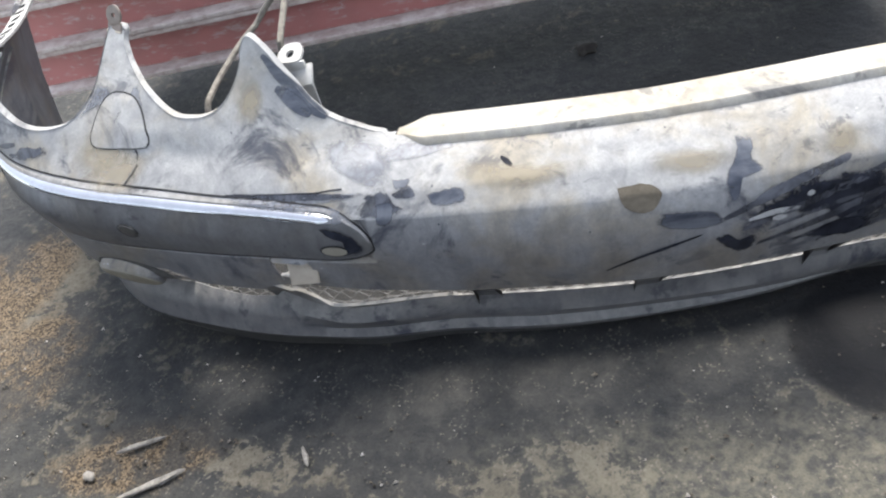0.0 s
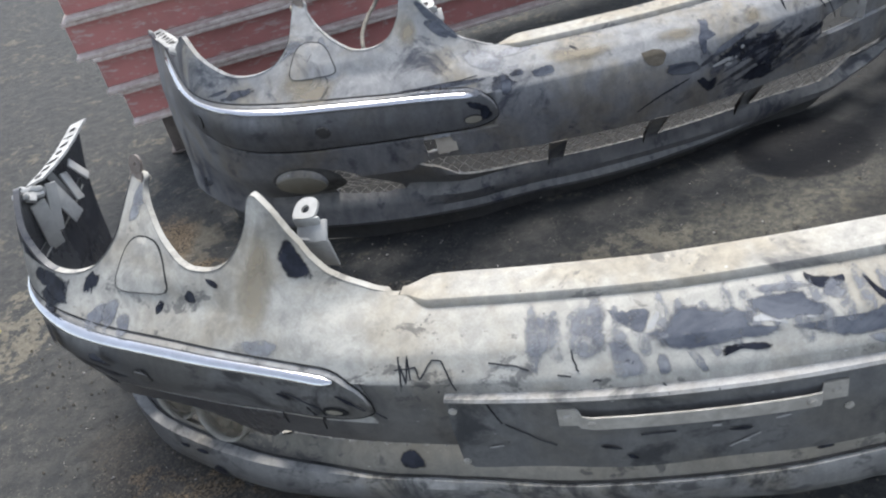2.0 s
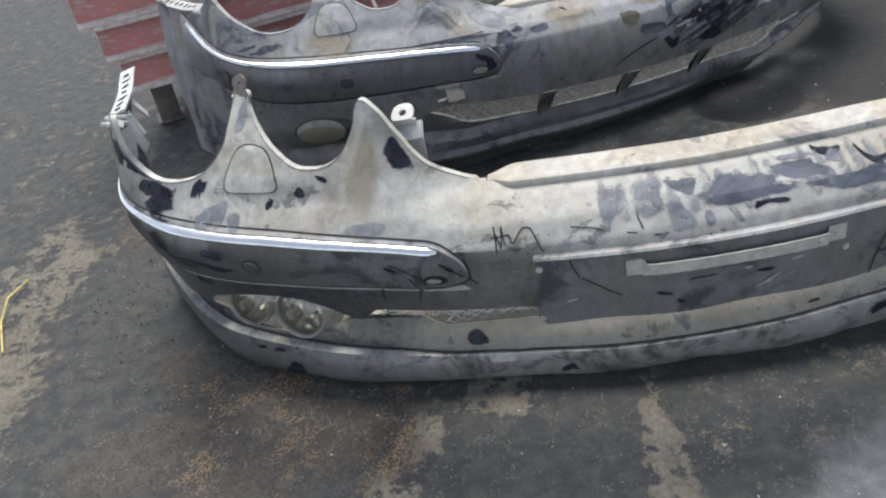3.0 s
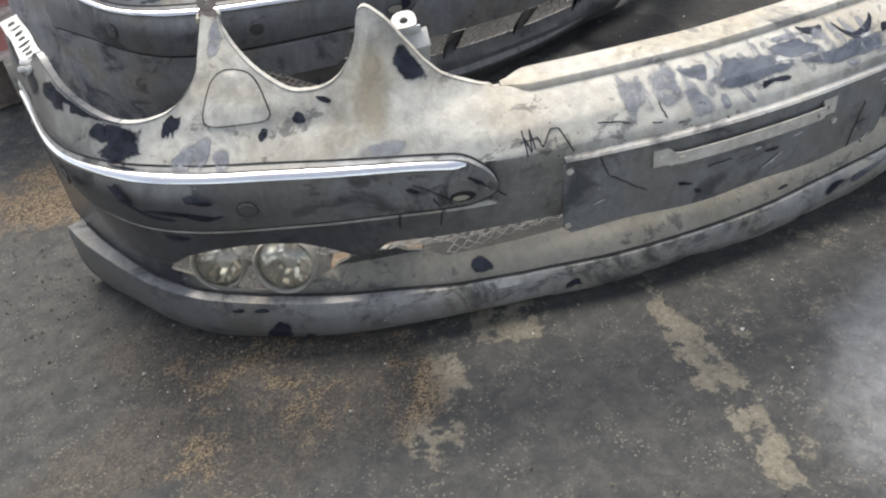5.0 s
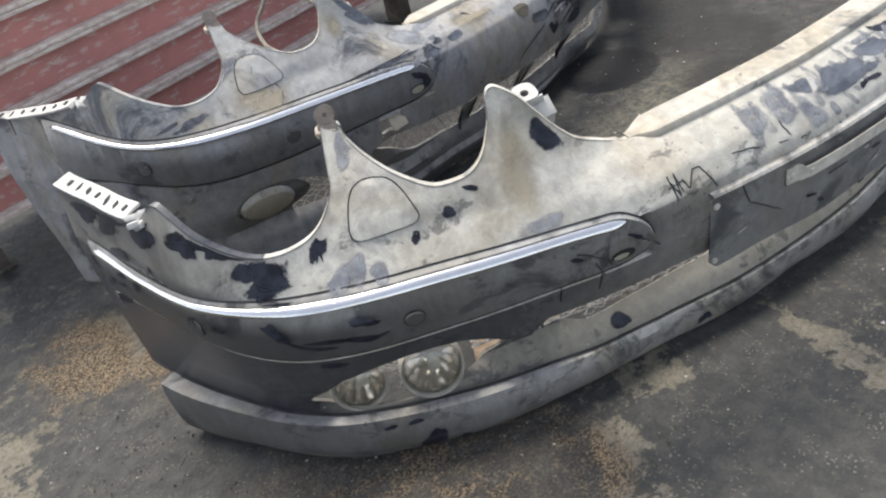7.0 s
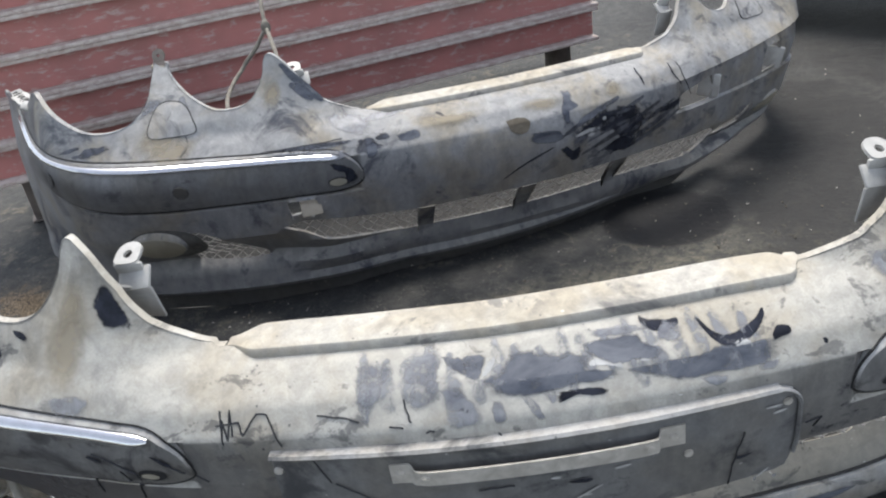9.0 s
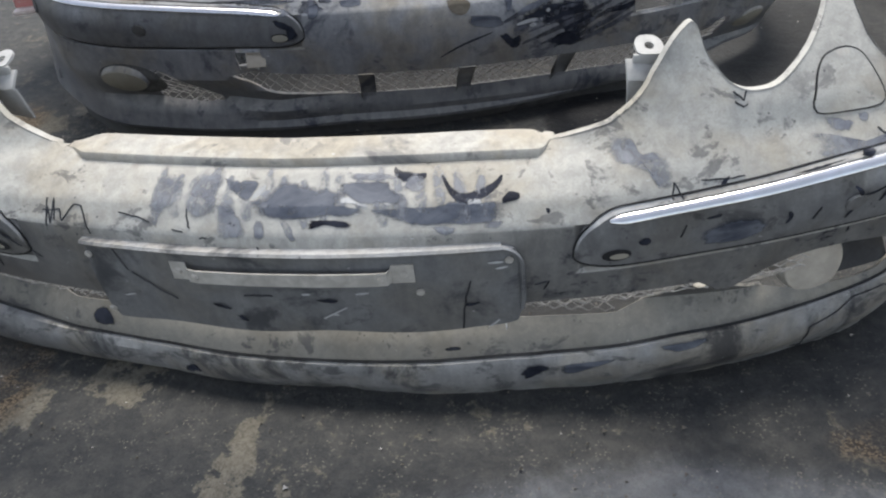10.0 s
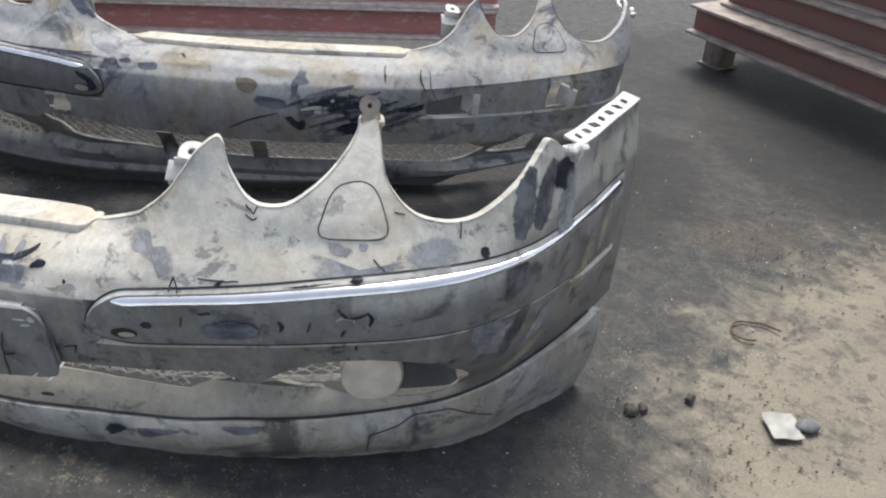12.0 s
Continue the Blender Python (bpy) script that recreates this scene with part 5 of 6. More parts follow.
stains(F, [[(-0.166, 0.369), (-0.134, 0.369), (-0.119, 0.362), (-0.132, 0.353), (-0.134, 0.344), (-0.149, 0.338), (-0.163, 0.342), (-0.163, 0.355)],
           [(-0.108, 0.370), (-0.094, 0.374), (-0.071, 0.374), (-0.065, 0.365), (-0.076, 0.356), (-0.069, 0.346), (-0.084, 0.338), (-0.103, 0.337), (-0.105, 0.349), (-0.099, 0.354), (-0.110, 0.355), (-0.114, 0.362)],
           [(-0.074, 0.353), (-0.053, 0.353), (-0.043, 0.344), (-0.035, 0.336), (-0.028, 0.321), (-0.046, 0.318), (-0.069, 0.322), (-0.072, 0.337)],
           [(-0.020, 0.340), (-0.011, 0.338), (-0.007, 0.323), (-0.019, 0.319), (-0.024, 0.331)],
           [(0.008, 0.338), (0.020, 0.336), (0.031, 0.320), (0.022, 0.319)],
           [(0.170, 0.370), (0.188, 0.364), (0.179, 0.357), (0.165, 0.357), (0.154, 0.361)],
           [(0.080, 0.371), (0.136, 0.370), (0.153, 0.366), (0.128, 0.365), (0.092, 0.366)],
           [(0.186, 0.330), (0.204, 0.331), (0.218, 0.327), (0.202, 0.321)],
           [(0.245, 0.333), (0.271, 0.333), (0.263, 0.326), (0.246, 0.327)]], film_mat, near, "rubbed_patch", "bluish rubbed patch in the dust")
stains(F, [[(-0.072, 0.368), (-0.052, 0.366), (-0.022, 0.366), (-0.025, 0.357), (-0.035, 0.353), (-0.054, 0.358), (-0.064, 0.362)],
           [(-0.035, 0.352), (-0.017, 0.357), (-0.005, 0.364), (0.017, 0.366), (0.054, 0.362), (0.084, 0.358), (0.085, 0.350), (0.117, 0.345), (0.098, 0.340), (0.066, 0.341), (0.039, 0.338), (0.009, 0.337), (-0.014, 0.339), (-0.029, 0.346)],
           [(0.079, 0.364), (0.104, 0.365), (0.135, 0.365), (0.150, 0.358), (0.164, 0.354), (0.153, 0.349), (0.130, 0.351), (0.109, 0.350), (0.095, 0.353), (0.081, 0.358)],
           [(0.111, 0.346), (0.158, 0.347), (0.194, 0.348), (0.218, 0.352), (0.253, 0.350), (0.276, 0.349), (0.275, 0.336), (0.267, 0.330), (0.236, 0.330), (0.195, 0.331), (0.166, 0.331), (0.139, 0.338)]], navy_mat, near, "wiped_patch", "dark blue-grey wiped patch in the dust")
stains(F, [[(0.036, 0.339), (0.051, 0.339), (0.066, 0.339), (0.092, 0.337), (0.104, 0.333), (0.091, 0.330), (0.068, 0.333), (0.045, 0.334), (0.042, 0.329), (0.036, 0.330)],
           [(-0.056, 0.341), (-0.047, 0.340), (-0.038, 0.332), (-0.041, 0.323), (-0.051, 0.322), (-0.058, 0.332)]], smear_mat, near, "dark_mark", "dark wiped mark")
strokes(F, [[(0.202, 0.368), (0.212, 0.357), (0.225, 0.352), (0.243, 0.354), (0.261, 0.359), (0.274, 0.366)], [(0.145, 0.372), (0.154, 0.368), (0.171, 0.366), (0.185, 0.368)], [(0.269, 0.349), (0.278, 0.352), (0.290, 0.353)]], near, .0045, smear_mat, "finger_stroke", "dark finger stroke in the dust")
strokes(F, [[(0.082, 0.353), (0.101, 0.353), (0.115, 0.348)], [(0.095, 0.361), (0.099, 0.354), (0.124, 0.356)], [(0.123, 0.362), (0.115, 0.356), (0.111, 0.349)], [(0.127, 0.355), (0.141, 0.351), (0.151, 0.354)], [(-0.027, 0.355), (-0.019, 0.359), (-0.013, 0.363)], [(0.229, 0.349), (0.241, 0.350), (0.247, 0.347)]], near, .0022, chalk_mat, "pale_scuff", "thin pale scuff across the wiped patch")
strokes(F, [[(-.155 + .0235 * k + .004 * math.sin(k * 2.3), .373 - .003 * (k % 3)), (-.152 + .0235 * k, .352), (-.150 + .0235 * k + .003 * math.sin(k * 1.7), .330 + .006 * (k % 4))] for k in range(18)], near, .0115, veil_mat, "wipe", "faint bluish wipe down the dust")
# brown dust, plus the tint reflected from the sand put into its colour
marks(F, [(1.06, .215, .085, .045, 75), (1.14, .290, .045, .030, 60), (.94, .150, .050, .020, 20)], mud_mat, near, "mud_stain", "brown dust and painted sand reflection on the wing", 51)
scribble(F, [[(-0.111, 0.346), (-0.109, 0.336), (-0.104, 0.329)], [(-0.127, 0.327), (-0.113, 0.325)], [(-0.090, 0.320), (-0.082, 0.319)], [(-0.201, 0.339), (-0.177, 0.336), (-0.158, 0.332)]], near)
scribble(F, [[(-0.208, 0.308), (-0.200, 0.285), (-0.195, 0.273)], [(-0.191, 0.271), (-0.177, 0.261), (-0.159, 0.248), (-0.139, 0.234)], [(0.227, 0.265), (0.220, 0.242), (0.216, 0.221), (0.213, 0.190)], [(-0.046, 0.248), (-0.028, 0.249), (-0.010, 0.249)], [(-0.019, 0.313), (-0.013, 0.306)]], near)
stains(F, [[(0.038, 0.245), (0.056, 0.247), (0.076, 0.244), (0.066, 0.239), (0.049, 0.240)],
           [(-0.096, 0.235), (-0.081, 0.232), (-0.063, 0.224), (-0.077, 0.224), (-0.094, 0.229)],
           [(-0.066, 0.216), (-0.055, 0.213), (-0.050, 0.203), (-0.062, 0.206)],
           [(0.215, 0.232), (0.227, 0.232), (0.240, 0.234), (0.230, 0.227), (0.217, 0.226)]], smear_mat, near, "dark_mark", "dark wiped mark")
strokes(F, [[(0.046, 0.213), (0.061, 0.222), (0.078, 0.232)], [(0.058, 0.220), (0.067, 0.220)], [(0.092, 0.253), (0.108, 0.255)], [(-0.216, 0.230), (-0.199, 0.235)], [(0.248, 0.289), (0.265, 0.289)], [(0.256, 0.280), (0.270, 0.282)], [(0.027, 0.253), (0.037, 0.253)], [(0.241, 0.187), (0.257, 0.201)], [(0.252, 0.171), (0.267, 0.187)]], near, .0016, chalk_mat, "pale_scuff", "pale scratch on the plate panel")
stains(F, [[(0.397, 0.397), (0.427, 0.396), (0.434, 0.382), (0.456, 0.383), (0.465, 0.372), (0.460, 0.356), (0.446, 0.351), (0.440, 0.364), (0.415, 0.372), (0.397, 0.377)],
           [(0.619, 0.378), (0.638, 0.376), (0.651, 0.370), (0.667, 0.366), (0.700, 0.364), (0.743, 0.373), (0.741, 0.364), (0.672, 0.357), (0.624, 0.355), (0.623, 0.366)],
           [(0.644, 0.389), (0.659, 0.387), (0.667, 0.383), (0.678, 0.382), (0.668, 0.374), (0.649, 0.377), (0.643, 0.383)],
           [(0.747, 0.390), (0.777, 0.397), (0.796, 0.392), (0.807, 0.383), (0.799, 0.368), (0.774, 0.361), (0.740, 0.361), (0.734, 0.376)],
           [(0.674, 0.408), (0.685, 0.406), (0.681, 0.395), (0.675, 0.395)],
           [(0.705, 0.400), (0.718, 0.397), (0.710, 0.391)],
           [(0.644, 0.397), (0.658, 0.395), (0.666, 0.390), (0.648, 0.390)],
           [(0.681, 0.388), (0.695, 0.387), (0.690, 0.379), (0.682, 0.381)]], film_mat, near, "rubbed_patch", "bluish rubbed patch in the dust")
stains(F, [[(0.483, 0.300), (0.504, 0.309), (0.545, 0.310), (0.562, 0.297), (0.556, 0.282), (0.514, 0.275), (0.487, 0.281)]], navy_mat, near, "wiped_patch", "dark blue-grey wiped patch on the strip")
stains(F, [[(0.581, 0.349), (0.607, 0.352), (0.637, 0.354), (0.661, 0.356), (0.630, 0.351), (0.596, 0.348)],
           [(0.663, 0.355), (0.678, 0.360), (0.689, 0.359), (0.679, 0.353)],
           [(0.504, 0.345), (0.515, 0.354), (0.524, 0.356), (0.516, 0.348)],
           [(0.412, 0.300), (0.423, 0.305), (0.432, 0.299), (0.428, 0.291), (0.417, 0.292)],
           [(0.484, 0.320), (0.503, 0.325), (0.507, 0.321), (0.492, 0.316)],
           [(0.822, 0.384), (0.831, 0.386), (0.836, 0.378), (0.831, 0.368), (0.823, 0.371)]], smear_mat, near, "dark_mark", "dark wiped mark")
stains(F, [[(0.274, 0.040), (0.288, 0.058), (0.314, 0.064), (0.330, 0.057), (0.308, 0.041), (0.288, 0.030)]], smear_mat, near, "dark_mark", "dark wiped mark on the lip")
stains(F, [[(0.340, 0.061), (0.370, 0.066), (0.424, 0.071), (0.394, 0.060), (0.354, 0.042), (0.338, 0.046)],
           [(0.473, 0.082), (0.542, 0.088), (0.537, 0.080), (0.507, 0.071), (0.484, 0.074)]], navy_mat, near, "wiped_patch", "dark blue-grey wiped patch on the lip")
scribble(F, [[(0.455, 0.343), (0.461, 0.356), (0.466, 0.342)], [(0.491, 0.355), (0.517, 0.353), (0.538, 0.353)], [(0.699, 0.373), (0.713, 0.362)], [(0.463, 0.296), (0.467, 0.313)], [(0.550, 0.425), (0.560, 0.416), (0.565, 0.423)], [(0.550, 0.416), (0.557, 0.410), (0.563, 0.412)]], near)
# the folded, torn rear edge inside one wing
for k in range(6):
    bm = bmesh.new()
    c = F.at(-1.00 - .030 * k, .392 + .012 * (k % 2), -.016 - .006 * (k % 3))
    block(bm, (.026 - .006 * (k % 2), .004, .085 - .009 * k), pose(c.x, c.y, c.z, 10 - 7 * k, 20 * math.sin(k * 2.0), 62 + 9 * k), .0015)
    part("torn_rib", bm, strip_mat if k == 3 else zinc_mat, near, "torn folded plastic rib inside the wing")
# dark sheet added to darken the outer part of one fog opening
bm = bmesh.new()
loft(bm, [[F.at(u, z, -.026 - d) for z, d in ((.126, -.020), (.160, .010), (.214, .006), (.214, .010), (.160, .014), (.126, -.014))] for u in np.linspace(.695, .828, 12)])
bmesh.ops.recalc_face_normals(bm, faces=bm.faces)
part("air_duct", bm, black_mat, near, "dark sheet added behind the opening")

# the far bumper, without number plate or lip, its second rub strip gone
far = thing("car_bumper", pose(-0.1735, 0.8177, -0.0487, -3.20, 2.52, 20.30), "dusty grey front car bumper with open slots, standing before red girders", "car bumper", "car bumpers")
G = Form((0.067, 0.022), (-1,), False, 1.112, CHROME_FAR, SEAM_FAR)
FOOT_U, FOOT_Z = [-1.29, -.87, -.5, 0, .3, .5, .7, .9, 1.29], [.080, .070, .070, .073, .086, .104, .124, .128, .13]
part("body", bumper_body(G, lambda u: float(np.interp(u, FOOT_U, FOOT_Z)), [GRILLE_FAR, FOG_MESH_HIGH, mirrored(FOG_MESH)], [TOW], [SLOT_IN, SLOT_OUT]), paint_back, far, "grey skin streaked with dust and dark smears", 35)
# apron run on to the right to block light and stand in for shadow
dam_mat = dusty_paint("dark_apron", (0.03, 0.03, 0.032), (0.30, 0.295, 0.28), (0.28, 0.26, 0.22), (0.2, 0.75), 0.62, 70.0, 0.6)
bm = bmesh.new()
rings = []
for u in np.linspace(-1.10, .56, 84):
    zf = float(np.interp(u, FOOT_U, FOOT_Z))
    zg = .041 + .0255 * float(np.interp(u, ARC, CURVE[:, 0])) - .002
    zg = zf - .006 + (min(zg, zf - .006) - zf + .006) * (1 - ease((u - .34) / .22)) + .003 * math.sin(u * 23) * math.sin(u * 7)
    rings.append([G.at(u, zf, -.010, .001), G.at(u, zf, -.020, (zg - zf) * .5), G.at(u, zf, -.026, zg - zf), G.at(u, zf, -.030, zg - zf), G.at(u, zf, -.024, (zg - zf) * .5), G.at(u, zf, -.016, .006)])
loft(bm, rings)
bmesh.ops.recalc_face_normals(bm, faces=bm.faces)
part("air_dam", bm, dam_mat, far, "dark apron below the skin, partly standing in for its shadow")
rub_strip(G, -1, far, "dusty dark rub strip")
chrome_strip(G, -1, far, "scratched chrome trim")
for side in (-1, 1):
    washer_cover(G, side, far)
    side_strip(G, side, far)
    prong_tab(G, side, far)
    lamp_bracket(G, side, far)
    lamp_rim(G, side, far)
flange(G, far)
for a, b, hi in ((-.505, -.250, .207), (-.212, -.032, .197), (.002, .190, .196), (.240, .53, .193)):
    wire_grille(G, a, b, .130, hi, .026, 3, far)
for u in (-.231, -.015, .215):
    bm = G.sweep(np.linspace(u - .017, u + .017, 5), lambda q: [(.112, -.003), (.14, -.002), (.192, -.003), (.192, -.016), (.112, -.016)])
    part("grille_post", bm, paint_back, far)
# flat patch: the recess and its shade are painted on, not modelled
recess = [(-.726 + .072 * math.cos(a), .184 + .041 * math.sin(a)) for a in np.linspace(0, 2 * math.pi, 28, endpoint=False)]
part("lamp_recess_shade", G.patch(recess, .0007, 4), recess_shade_mat, far, "flat dark patch for the shaded recess round the fog lamp")
lamp_unit(G, -.738, .187, .054, far, -.0025, False, 6, .64)
lamp_unit(G, .735, .178, .052, far, -.009, False, 4, .62)
wire_grille(G, -.70, -.555, .126, .216, .023, 5, far)
wire_grille(G, .545, .655, .146, .206, .023, 4, far)
bm = bmesh.new()
block(bm, (.038, .036, .004), G.seat(-.452, .240, .001) @ pose(0, 0, 0, -34, 10, 0), .001)
part("tow_cover", bm, tow_mat, far, "tan dusty tow-eye cover pushed in")
bm = bmesh.new()
for k in range(6):
    block(bm, (.016, .010, .004), G.seat(-.484 + .009 * k, .219 + .003 * math.sin(k * 2.1), -.004) @ pose(0, 0, 0, 35 * math.sin(k * 1.7), 20 * math.cos(k), 15 * math.sin(k)), .001)
part("broken_tow_cover", bm, zinc_mat, far, "broken pale tow-eye cover")
for u in (-.660, -.900):
    bm = bmesh.new()
    disc(bm, G.seat(u, G.belt_z(u, .45), .0045), .0125, .003, 24, .001)
    sensor = part("parking_sensor", bm, strip_mat, far)
    bm = bmesh.new()
    tube(bm, [G.seat(u, G.belt_z(u, .45), .0052) @ Vector((.0138 * math.cos(a), .0138 * math.sin(a), 0)) for a in np.linspace(0, 2 * math.pi, 21)], .0004, 5)
    part("gap", bm, gap_mat, sensor, "dark gap round the sensor")
pocket = [(-.392 + .019 * math.cos(a), .283 + .0095 * math.sin(a)) for a in np.linspace(0, 2 * math.pi, 18, endpoint=False)]
hole = part("strip_pocket", G.patch(pocket, .0008, 3), gap_mat, far, "dark oval pocket in the strip")
part("pocket_floor", G.patch([(u + (-.396 - u) * .14, z + (.280 - z) * .2) for u, z in pocket], .0012, 3), lens_dusty, hole, "pale floor of the pocket")
for u, z in ((.46, .285), (.70, .288)):
    bm = bmesh.new()
    block(bm, (.012, .050, .045), G.seat(u + .012, z, -.018) @ pose(0, 0, 0, 0, 30, 0), .003)
    part("broken_clip", bm, zinc_mat, far, "broken pale clip in the slot")
marks(G, [(-0.330, 0.336, 0.032, 0.016, 172), (-0.298, 0.346, 0.019, 0.007, 172), (-0.810, 0.383, 0.040, 0.008, -169), (-0.844, 0.388, 0.027, 0.004, -165), (-1.156, 0.117, 0.057, 0.014, -173)], soft_smear, far, "dark_mark", "dark wet smear", 15)
marks(G, [(-0.438, 0.348, 0.100, 0.006, -179), (-0.424, 0.335, 0.074, 0.011, 177), (-0.709, 0.443, 0.032, 0.011, 160), (-0.659, 0.435, 0.017, 0.014, 88)], film_mat, far, "rubbed_patch", RUBBED, 19)
strokes(G, [[(-.484, .486), (-.458, .458), (-.428, .430), (-.405, .412)], [(-.470, .450), (-.448, .436), (-.425, .418)]], far, .009, navy_mat, "wiped_patch", "dark blue wipe down the prong")
marks(G, [(-0.356, 0.371, 0.055, 0.014, 159)], film_mat, far, "rubbed_patch", RUBBED, 119)
marks(G, [(-0.693, 0.389, 0.049, 0.025, 178), (-0.501, 0.439, 0.028, 0.019, 88), (-0.671, 0.368, 0.046, 0.025, -176)], mud_mat, far, "mud_stain", "tan mud stain", 23)
strokes(G, [[(-0.524, 0.351), (-0.448, 0.351), (-0.358, 0.349)], [(0.105, 0.256), (0.195, 0.277), (0.282, 0.280)]], far, .0045, soft_smear, "finger_stroke", "dull dark smear stroke")
marks(G, [(-0.286, 0.373, 0.050, 0.005, 0)], film_mat, far, "rubbed_patch", RUBBED, 31)
# wiped bare, with the shadow at the strip's rounded end painted in
stains(G, [[(-0.412, 0.326), (-0.385, 0.322), (-0.362, 0.308), (-0.351, 0.290), (-0.352, 0.277), (-0.364, 0.268), (-0.378, 0.272), (-0.370, 0.285), (-0.378, 0.299), (-0.398, 0.308)]], smear_mat, far, "dark_mark", "black end of the rub strip, wiped bare and painted with shade")
scribble(G, [[(-0.653, 0.393), (-0.647, 0.380)], [(-0.677, 0.428), (-0.684, 0.416)]], far)
scribble(G, [[(0.371, 0.359), (0.368, 0.328), (0.387, 0.291)], [(-0.520, 0.352), (-0.423, 0.354), (-0.374, 0.355)], [(-0.645, 0.375), (-0.658, 0.358)]], far)
stains(G, [[(0.059, 0.281), (0.088, 0.305), (0.133, 0.319), (0.188, 0.320), (0.258, 0.314), (0.265, 0.292), (0.288, 0.272), (0.282, 0.257), (0.248, 0.228), (0.211, 0.222), (0.175, 0.261), (0.139, 0.264), (0.112, 0.284), (0.079, 0.279)],
           [(0.144, 0.228), (0.175, 0.249), (0.212, 0.251), (0.248, 0.228), (0.221, 0.210), (0.175, 0.214)],
           [(0.039, 0.262), (0.058, 0.266), (0.077, 0.250), (0.098, 0.256), (0.101, 0.231), (0.086, 0.218), (0.060, 0.235)],
           [(0.271, 0.282), (0.333, 0.288), (0.368, 0.299), (0.355, 0.275), (0.296, 0.270)]], smear_mat, far, "black_smear", "broad black oily smear across the skin")
stains(G, [[(-0.274, 0.344), (-0.251, 0.347), (-0.229, 0.347), (-0.225, 0.336), (-0.255, 0.332), (-0.272, 0.336)],
           [(0.081, 0.358), (0.100, 0.357), (0.094, 0.343), (0.107, 0.331), (0.089, 0.326), (0.076, 0.322), (0.071, 0.301), (0.061, 0.303), (0.061, 0.330), (0.073, 0.342)],
           [(-0.013, 0.304), (0.047, 0.297), (0.059, 0.276), (0.009, 0.276), (-0.021, 0.290)],
           [(-0.314, 0.357), (-0.292, 0.356), (-0.296, 0.351), (-0.310, 0.351)],
           [(-0.333, 0.340), (-0.312, 0.341), (-0.314, 0.318), (-0.333, 0.317)]], navy_mat, far, "wiped_patch", "dark blue wiped mark")
stains(G, [[(-0.057, 0.332), (-0.026, 0.333), (-0.009, 0.323), (-0.024, 0.306), (-0.047, 0.311), (-0.055, 0.322)]], mud_dark, far, "mud_stain", "brown mud stain")
stains(G, [[(0.176, 0.352), (0.211, 0.357), (0.215, 0.340), (0.202, 0.326), (0.167, 0.332)],
           [(-0.018, 0.356), (0.077, 0.354), (0.062, 0.334), (0.011, 0.334), (-0.026, 0.345)],
           [(-0.243, 0.366), (-0.155, 0.359), (-0.073, 0.356), (-0.130, 0.339), (-0.207, 0.344), (-0.248, 0.356)]], mud_mat, far, "mud_stain", "tan mud stain")
strokes(G, [[(-0.076, 0.221), (-0.047, 0.237), (-0.018, 0.250), (0.035, 0.266)], [(0.357, 0.318), (0.347, 0.344), (0.352, 0.361)], [(0.268, 0.335), (0.269, 0.355), (0.274, 0.365)], [(-0.186, 0.364), (-0.172, 0.358)]], far, .003, smear_mat, "finger_stroke", "dark dragged scratch")
strokes(G, [[(.095, .232), (.19, .262), (.30, .300)], [(.13, .222), (.23, .255), (.34, .295)], [(.17, .214), (.27, .248), (.36, .285)], [(.075, .262), (.16, .287), (.26, .318)], [(.055, .282), (.12, .308), (.20, .328)], [(.205, .213), (.29, .240), (.355, .268)]], far, .0075, soft_smear, "black_smear", "black diagonal wipe across the skin")
strokes(G, [[(0.085, 0.275), (0.112, 0.280), (0.142, 0.280)], [(0.148, 0.297), (0.156, 0.297)], [(0.112, 0.271), (0.128, 0.271)]], far, .004, chalk_mat, "pale_scuff", "pale chipped scuff inside the black smear")

# red girders on short feet
ANG = 19.5


def girder(m, length, label, group, web=red_mat, edge=edge_mat):
    g = thing("steel_girder", m, label, "steel girder", group)
    h, w, t = .0945, .10, .0095
    for nm, size, z, mat in (("bottom_flange", (length, w, t), t / 2, edge), ("web", (length, .006, h - 2 * t), h / 2, web), ("top_flange", (length, w, t), h - t / 2, edge)):
        bm = bmesh.new()
        block(bm, size, Matrix.Translation((0, -.012 if nm == "web" else 0, z)), .0015)
        part(nm, bm, mat, g)
    return g


front = Vector((.170, 1.605))
along = Vector((math.cos(radians(ANG)), math.sin(radians(ANG))))
back = Vector((-along.y, along.x))
for k in range(5):
    # rear rows are out of view, added so the stack shades more ground
    for d in range(4):
        length = 1.66 + (.0, .03, .06, .05, .09)[k] - .05 * d
        c = front - along * (length / 2 - .004 * (k % 2)) + back * (.05 + .104 * d)
        girder(pose(c.x, c.y, .150 + k * .0955, 0, 0, ANG + (0, .25, -.2, .15, 0)[k]), 1.0 * length, "dusty red-painted steel girder in a stack", "stacked girders")


def foot(x, y, turn, h=.150, w=.06):
    f = thing("girder_foot", pose(x, y, 0, 0, 0, turn), "dark short steel block under the girders", "support block", "girder feet")
    for nm, size, m in (("post", (w, w, h - .012), Matrix.Translation((0, 0, h / 2))), ("base_plate", (w * 1.3, w * 1.3, .006), Matrix.Translation((0, 0, .003))), ("head_plate", (w * 1.3, w * 1.3, .006), Matrix.Translation((0, 0, h - .003)))):
        bm = bmesh.new()
        block(bm, size, m, .002)
        part(nm, bm, foot_mat, f)


for s in (.06, 1.58):
    p = front - along * s + back * .15
    foot(p.x, p.y, ANG)
